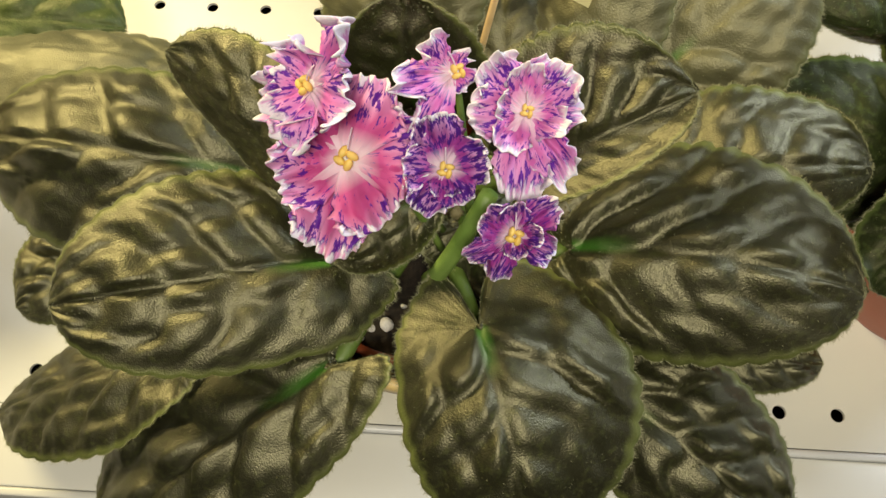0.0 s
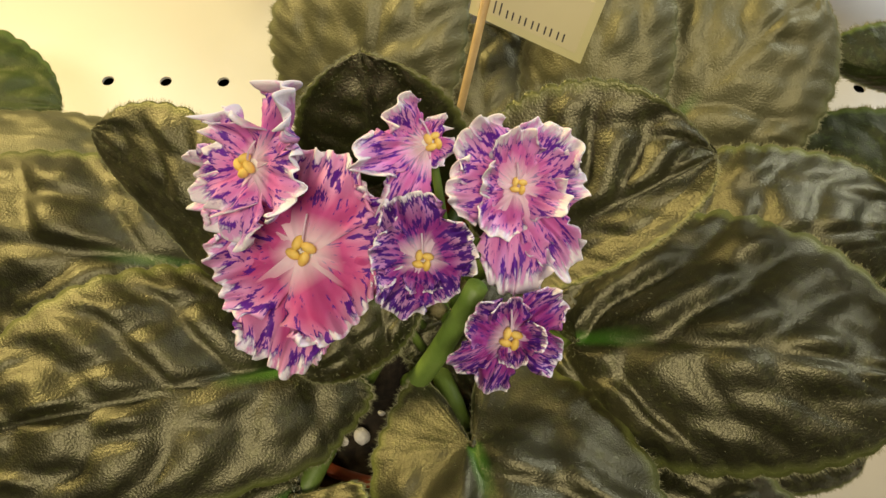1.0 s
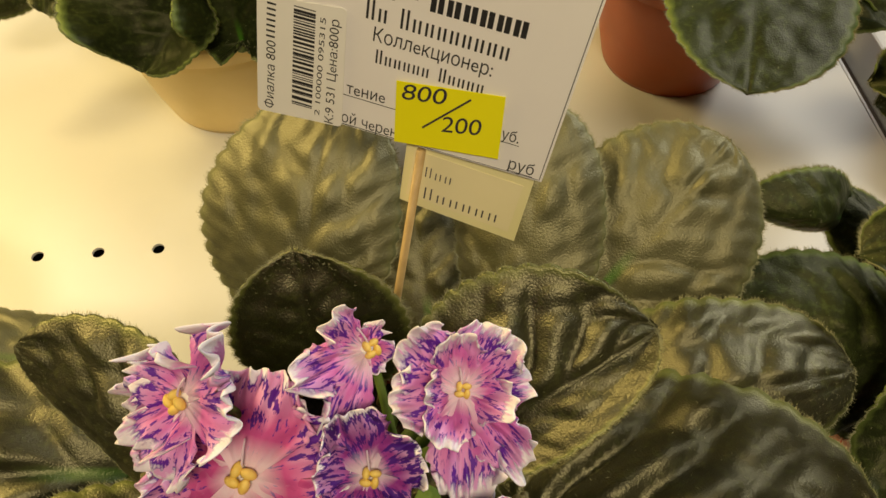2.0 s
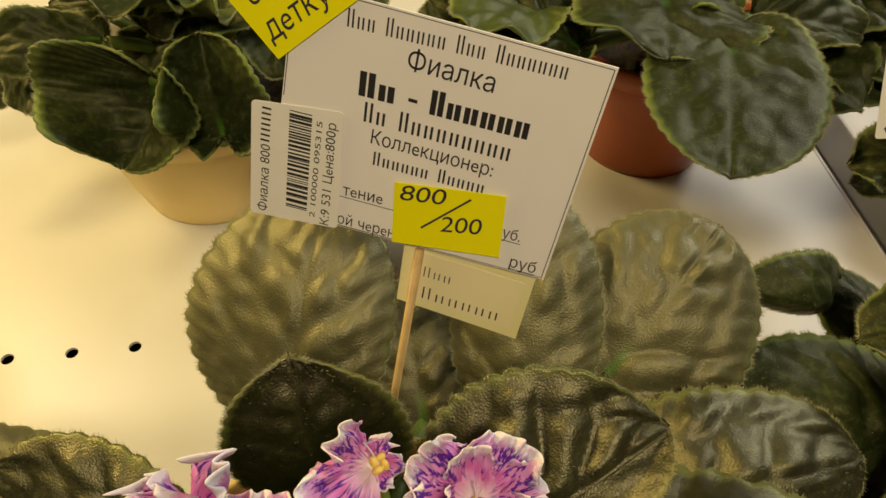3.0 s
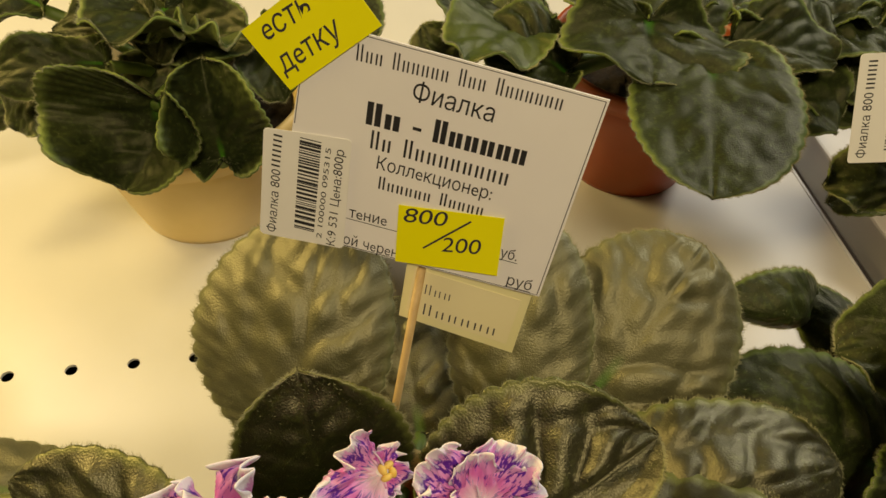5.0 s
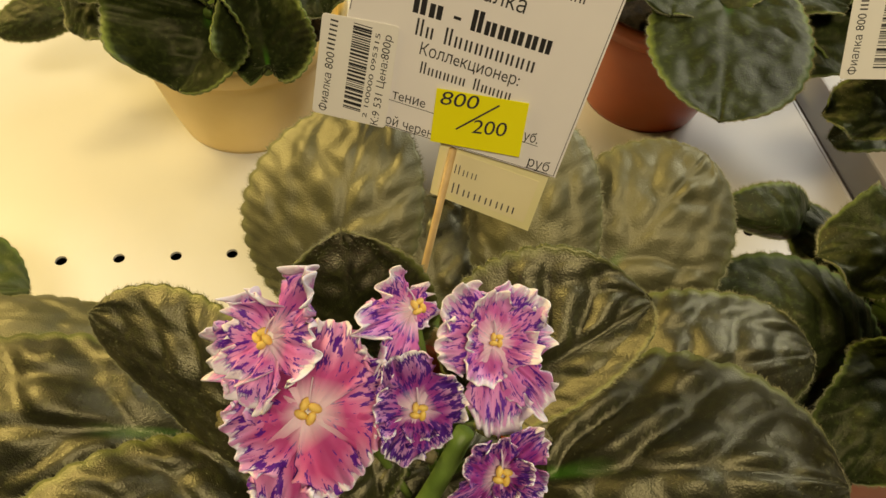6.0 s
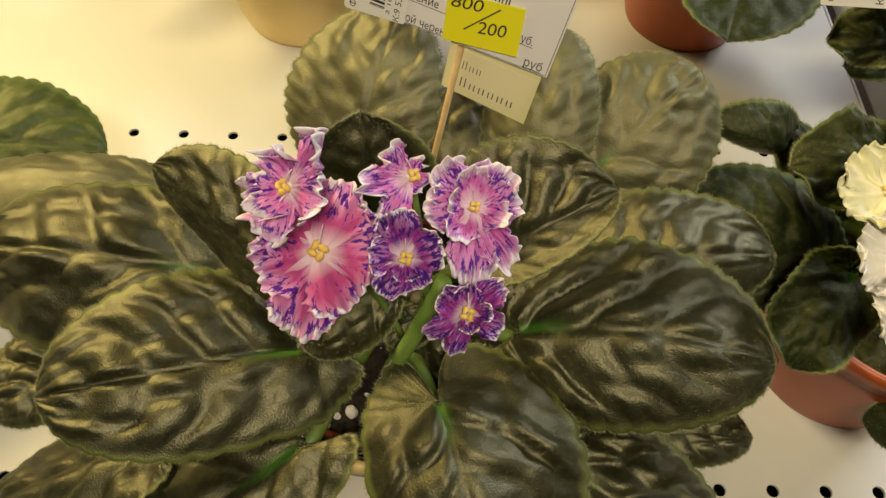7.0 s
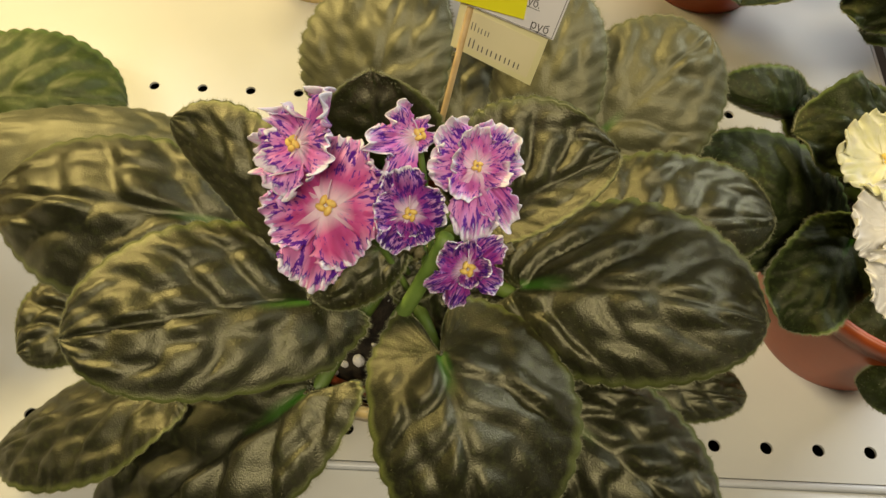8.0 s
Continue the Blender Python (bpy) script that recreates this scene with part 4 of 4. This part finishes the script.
flower(violet, (0.1325, -0.169, 0.168), (0.12, -0.50, 0.86), 0, [(34, 0.0175, 0.0085, 0.004, 0.002), (84, 0.0165, 0.0080, 0.002, 0.002), (-48, 0.0160, 0.0085, 0.004, 0.002), (-92, 0.0155, 0.0070, 0.002, 0.003), (168, 0.0255, 0.0085, -0.003, 0.002), (-158, 0.0235, 0.0060, -0.001, 0.004), (138, 0.0130, 0.0060, 0.005, 0.004), (-5, 0.0125, 0.0060, 0.007, 0.003), (-125, 0.0110, 0.0055, 0.007, 0.003), (70, 0.0090, 0.0050, 0.008, 0.002)], LILAC, 0.75, "lilac and pink speckled double flower with white ruffles", 0.0022)
part("peduncle", tube(bow((0.106, -0.190, 0.088), (0.124, -0.186, 0.150), (-0.004, -0.012, 0.000)), (0.0034, 0.0028), 12), STALK, violet, "thick light green flower stalk")
for a, b in [((0.110, -0.186, 0.108), (0.086, -0.176, 0.155)), ((0.117, -0.186, 0.125), (0.112, -0.180, 0.156)), ((0.119, -0.182, 0.128), (0.112, -0.153, 0.164)), ((0.120, -0.188, 0.125), (0.131, -0.198, 0.151)), ((0.110, -0.180, 0.11), (0.076, -0.168, 0.176))]:
    part("pedicel", tube(bow(a, b, (0, 0.004, 0.004)), (0.0014, 0.0010), 8), STALK_DARK, violet, "thin hairy flower stalk")
for x, y, z, r in [(0.111, -0.187, 0.145, 0.0036), (0.1145, -0.189, 0.143, 0.0026), (0.107, -0.187, 0.141, 0.0028), (0.061, -0.178, 0.150, 0.0034), (0.064, -0.181, 0.146, 0.0026), (0.145, -0.190, 0.150, 0.0026)]:
    bb = bmesh.new()
    bean(bb, Matrix.Identity(4), r * 0.8, r * 0.8, r)
    for k in range(5):
        t = 2 * math.pi * k / 5
        bmesh.ops.create_cone(bb, cap_ends=True, segments=6, radius1=r * 0.42, radius2=0.0001, depth=r * 1.5, matrix=Matrix.Translation((0.55 * r * math.cos(t), 0.55 * r * math.sin(t), 0.5 * r)) @ pose(0, 0, 0, 12 * math.sin(t), -12 * math.cos(t), 0))
    ob = part("bud", bb, BUD, violet, "small brownish hairy bud")
    ob.matrix_local = pose(x, y, z, 30, 10, 200 * r)

for centre, facing in [((0.284, -0.172, 0.150), (-0.25, -0.4, 0.85)), ((0.281, -0.150, 0.158), (-0.3, -0.2, 0.9)), ((0.304, -0.160, 0.158), (0.1, -0.4, 0.9)), ((0.290, -0.188, 0.142), (-0.2, -0.6, 0.7))]:
    flower(right_plant, centre, facing, 17 * centre[0], [(72 * k + 10, 0.017, 0.0105, 0.003, 0.003) for k in range(5)], YOUNG_PETAL if centre[1] > -0.155 else WHITE_PETAL, 0.9, "young cream-green ruffled flower" if centre[1] > -0.155 else "white ruffled flower", 0.0026)
    part("pedicel", tube(bow((0.325, -0.140, 0.09), centre, (0, 0, 0.01)), (0.0016, 0.0011), 8), STALK_DARK, right_plant)

grit = bmesh.new()
chance = random.Random(4)
spots = [(0.079, -0.207, 0.0032), (0.084, -0.203, 0.0018), (0.090, -0.2015, 0.0030)] + [(0.103 + chance.uniform(-0.045, 0.045), -0.165 + chance.uniform(-0.048, 0.03), chance.uniform(0.0005, 0.0014)) for k in range(70)]
for x, y, r in spots:
    bmesh.ops.create_icosphere(grit, subdivisions=2, radius=r, matrix=pose(x, y, 0.0665 + r * 0.6, chance.uniform(0, 90), chance.uniform(0, 90), 0) @ Matrix.Diagonal((1, chance.uniform(0.6, 1), chance.uniform(0.6, 1), 1)))
for v in grit.verts:
    v.co += v.co.normalized() * 0.0006 * noise.noise(v.co * 900)
grit_ob = part("perlite", grit, PERLITE, main_pot, "white perlite grains in the soil", False)
grit_ob.matrix_parent_inverse = Matrix.Translation((-0.103, 0.165, 0))
grit_ob["kind"] = "stuff"


# ---- sign ----
def sign_root(name, label, origin, ex, ey):
    ob = tagged(new(name), label, "sign", "price signs")
    ex, ey = Vector(ex), Vector(ey)
    ez = ex.cross(ey).normalized()
    ob.matrix_world = Matrix(((*ex, 0), (*ey, 0), (*ez, 0), (0, 0, 0, 1))).transposed()
    ob.location = origin
    return ob


def sheet(parent, name, corners, z, thick, material, label=""):
    """A flat piece of paper in the sign's plane, corners in millimetres."""
    bm = bmesh.new()
    top = [bm.verts.new((a / 1000, b / 1000, (z + thick) / 1000)) for a, b in corners]
    low = [bm.verts.new((a / 1000, b / 1000, z / 1000)) for a, b in corners]
    bm.faces.new(top)
    bm.faces.new(low[::-1])
    n = len(corners)
    for k in range(n):
        bm.faces.new((low[k], low[(k + 1) % n], top[(k + 1) % n], top[k]))
    bmesh.ops.recalc_face_normals(bm, faces=bm.faces)
    return part(name, bm, material, parent, label, False)


def lettering(parent, words, a, b, span, cap, z, turn=0.0, material=None, shear=0.0):
    """Words that start at (a, b), run for span and stand cap high, all in millimetres."""
    data = bpy.data.curves.new("words", "FONT")
    data.body, data.size, data.shear, data.fill_mode = words.replace("е", "e"), 1.0, shear, "NONE"
    tmp = bpy.data.objects.new("words", data)
    scene.collection.objects.link(tmp)
    bpy.context.view_layer.update()
    me = bpy.data.meshes.new_from_object(tmp.evaluated_get(bpy.context.evaluated_depsgraph_get()))
    bpy.data.objects.remove(tmp)
    # fill each contour with its own holes, so that overlapping strokes stay solid
    bm = bmesh.new()
    bm.from_mesh(me)
    seen, loops = set(), []
    for v in bm.verts:
        if v in seen:
            continue
        ring, todo = [], [v]
        while todo:
            q = todo.pop()
            if q not in seen:
                seen.add(q)
                ring.append(q)
                todo += [e.other_vert(q) for e in q.link_edges]
        px, py = [q.co.x for q in ring], [q.co.y for q in ring]
        loops.append((min(px), max(px), min(py), max(py), ring))
    for box_a in loops:
        if any(o[0] < box_a[0] and o[1] > box_a[1] and o[2] < box_a[2] and o[3] > box_a[3] for o in loops):
            continue
        group = [o for o in loops if o is box_a or (box_a[0] < o[0] and box_a[1] > o[1] and box_a[2] < o[2] and box_a[3] > o[3])]
        edges = list({e for o in group for q in o[4] for e in q.link_edges if not e.link_faces})
        bmesh.ops.triangle_fill(bm, use_beauty=True, edges=edges)
    bm.to_mesh(me)
    bm.free()
    xs = [v.co.x for v in me.vertices]
    me.materials.clear()
    me.materials.append(material or INK)
    me.name = "lettering"
    ob = new("lettering", me)
    ob.parent = parent
    wide = (max(xs) - min(xs)) or 1.0
    ob.matrix_local = pose(a / 1000, b / 1000, z / 1000, 0, 0, turn) @ Matrix.Diagonal((span / 1000 / wide, cap / 1000 / 0.72, 1, 1)) @ Matrix.Translation((-min(xs), 0, 0))
    return ob


def strokes(parent, pieces, z, material=None):
    """Plain bars: (a0, b0, a1, b1, thickness) in millimetres."""
    bm = bmesh.new()
    for a0, b0, a1, b1, w in pieces:
        d = Vector((a1 - a0, b1 - b0, 0)).normalized()
        s = Vector((-d.y, d.x, 0)) * w / 2
        p, q = Vector((a0, b0, z)), Vector((a1, b1, z))
        bm.faces.new([bm.verts.new(c / 1000) for c in (p - s, q - s, q + s, p + s)])
    ob = part("print_bar", bm, material or INK, parent, "", False)
    ob["kind"] = "stuff"
    return ob


def word_bars(parent, a, b, span, height, letters, z, weight=0.55, material=None, drop=0.0):
    """Unlettered print: plain upright bars, grouped like the words."""
    step = span / (sum(letters) + 0.8 * (len(letters) - 1))
    x, out = a, []
    for n in letters:
        for k in range(n):
            h = height if k == 0 else height * 0.66
            f = (x - a) / span * drop
            for at in (0.25, 0.70):
                out.append((x + step * at, b + f, x + step * at, b + h + f, step * weight * 0.36))
            x += step
        x += step * 0.8
    return strokes(parent, out, z, material)


def barcode(parent, a0, a1, b0, b1, z, seed):
    rnd = random.Random(seed)
    y, out = b0, []
    while y < b1:
        w = rnd.choice((0.28, 0.28, 0.5, 0.75))
        out.append((a0, y, a1, y, w))
        y += w + rnd.choice((0.22, 0.3, 0.5, 0.6))
    return strokes(parent, out, z)


sign = sign_root("plant_sign", "white printed price card with yellow notes on a bamboo stick", (0.09072, -0.08455, 0.17671), (0.9218, -0.3812, -0.0712), (0.1545, 0.1926, 0.969))
card = sheet(sign, "card", [(0, 0), (74.7, 0), (77.3, 59.5), (4.0, 62.0)], 0, 0.5, CARD, "white printed card")
sticker = sheet(sign, "barcode_sticker", [(-5.5, -1.6), (-5.2, -2.2), (-4.4, -2.6), (17.9, -0.8), (18.6, -0.4), (18.9, 0.4), (18.1, 32.2), (17.8, 32.9), (17.0, 33.2), (-4.4, 30.9), (-5.2, 30.5), (-5.5, 29.8)], 0.7, 0.15, STICKER, "white barcode sticker")
price = sheet(sign, "price_note", [(34.0, -0.1), (62.2, 3.7), (60.5, 22.0), (32.6, 18.1)], 1.0, 0.2, NOTE, "yellow paper note")
note = sheet(sign, "top_note", [(1.2, 42.9), (22.2, 64.5), (9.3, 77.0), (-12.0, 55.0)], 0.8, 0.2, NOTE, "yellow paper note")
label = sheet(sign, "name_label", [(37.3, -20.2), (72.0, -23.1), (72.9, 2.0), (37.1, 2.0)], -1.2, 0.6, CREAM_EDGE, "cream handwritten plastic label")
sheet(label, "label_paper", [(39.0, -17.6), (69.6, -20.4), (70.4, -3.6), (39.6, -2.0)], -0.58, 0.1, CREAM, "cream paper insert")
part("stick", tube([(0.0412, -0.125, 0.0004), (0.0414, -0.06, 0.0004), (0.0416, -0.0010, 0.0004)], (0.0013, 0.0013), 10), BAMBOO, sign, "thin bamboo stick")
# print on the card
Z = 0.53
strokes(card, [(76.6, 58.9, 74.0, 0.4, 0.22), (4.2, 61.5, 76.6, 58.9, 0.18), (4.3, 61.4, 2.6, 34.0, 0.22), (19.0, -0.1 + 0.35, 74.0, 0.4, 0.18)], Z)
word_bars(card, 16.5, 54.5, 51.0, 4.3, (3, 6, 3, 7), Z, 0.5, None, -0.3)
lettering(card, "Фиалка", 31.6, 48.0, 20.4, 5.0, Z, -2.5)
word_bars(card, 20.6, 38.6, 9.6, 6.3, (2,), Z, 0.95, None, -0.2)
strokes(card, [(33.0, 40.6, 35.2, 40.5, 0.9)], Z)
word_bars(card, 38.0, 38.2, 24.4, 6.3, (6,), Z, 0.95, None, -0.5)
word_bars(card, 22.4, 32.2, 37.0, 5.2, (2, 9), Z, 0.55, None, -1.2)
lettering(card, "Коллекционер:", 25.2, 26.8, 30.6, 3.9, Z, -1.6)
word_bars(card, 26.0, 21.0, 29.0, 3.8, (6, 5), Z, 0.55, None, -0.5)
lettering(card, "тение", 19.4, 10.0, 10.6, 3.4, Z, 0.5)
lettering(card, "ой черен", 18.6, 0.9, 15.6, 3.4, Z, -1.0)
lettering(card, "уб.", 61.6, 9.6, 4.6, 3.4, Z, -1.0)
lettering(card, "руб", 65.2, 1.3, 6.8, 3.6, Z, -1.0)
strokes(card, [(18.6, 9.4, 34.0, 9.2, 0.22), (61.2, 8.9, 66.6, 8.8, 0.22), (18.6, 0.35, 34.0, 0.3, 0.22), (65.0, 0.75, 72.0, 0.65, 0.22)], Z)
# sticker
Z = 0.88
lettering(sticker, "Фиалка 800", -0.9, -1.2, 20.4, 2.6, Z, 88.5)
strokes(sticker, [(-3.0 + 0.05 * k, 20.4 + 1.5 * k, -0.6 + 0.05 * k, 20.4 + 1.5 * k, 0.55) for k in range(7)], Z)
barcode(sticker, 4.4, 10.2, 2.4, 30.6, Z, 3)
lettering(sticker, "2 100000 095315", 12.4, 0.8, 28.6, 1.5, Z, 89.0)
lettering(sticker, "К:9 531 Цена:800р", 16.4, -0.6, 30.4, 2.5, Z, 90.0)
# handwriting
Z = 1.23
lettering(price, "800", 34.6, 13.4, 12.0, 4.6, Z, 9, PEN, 0.2)
lettering(price, "200", 46.0, 7.0, 11.0, 4.8, Z, 12, PEN, 0.2)
strokes(price, [(41.0, 6.6, 52.2, 18.6, 0.55)], Z, PEN)
lettering(note, "есть", -5.2, 54.2, 14.6, 5.6, 1.03, 42, PEN, 0.2)
lettering(note, "детку", -0.6, 46.6, 20.0, 5.6, 1.03, 44, PEN, 0.2)
word_bars(label, 43.0, -9.9, 8.6, 3.4, (3,), -0.45, 0.3, PEN, -0.4)
word_bars(label, 43.4, -17.4, 23.0, 4.0, (6,), -0.45, 0.3, PEN, -1.2)

# ---- sign of the neighbouring plant ----
EX2 = Vector((0.93, -0.28, 0.20)).normalized()
EY2 = Vector((-0.06, 0.38, 0.92))
EY2 = (EY2 - EX2 * EY2.dot(EX2)).normalized()
sign_b = sign_root("plant_sign", "white price card with barcode sticker beside the white flowers", (0.2608, -0.0841, 0.1842), EX2, EY2)
card_b = sheet(sign_b, "card", [(9, 5), (82, 5), (82, 62), (9, 62)], -0.8, 0.5, CARD, "white printed card")
sticker_b = sheet(sign_b, "barcode_sticker", [(0.8, 0), (22.6, 0), (23.2, 0.3), (23.4, 0.9), (23.4, 32.2), (23.1, 32.8), (22.5, 33), (0.8, 33), (0.2, 32.7), (0, 32.1), (0, 0.9), (0.2, 0.3)], 0.0, 0.15, STICKER, "white barcode sticker")
lettering(sticker_b, "Фиалка 800", 4.7, 1.6, 20.0, 2.6, 0.18, 90)
strokes(sticker_b, [(2.4, 23.0 + 1.3 * k, 4.7, 23.0 + 1.3 * k, 0.5) for k in range(7)], 0.18)
barcode(sticker_b, 9.6, 15.6, 4.0, 30.4, 0.18, 5)
lettering(sticker_b, "К:9 531", 20.8, 1.4, 12.0, 2.5, 0.18, 90)
word_bars(card_b, 28.0, 47.0, 40.0, 6.0, (3, 6), -0.27, 0.8)
word_bars(card_b, 28.0, 36.0, 40.0, 4.4, (5, 7), -0.27)
word_bars(card_b, 28.0, 27.0, 44.0, 4.0, (8, 6), -0.27)
part("stick", tube([(0.045, -0.085, -0.0016), (0.045, -0.03, -0.0016), (0.045, 0.012, -0.0016)], (0.0013, 0.0013), 10), BAMBOO, sign_b, "thin bamboo stick")
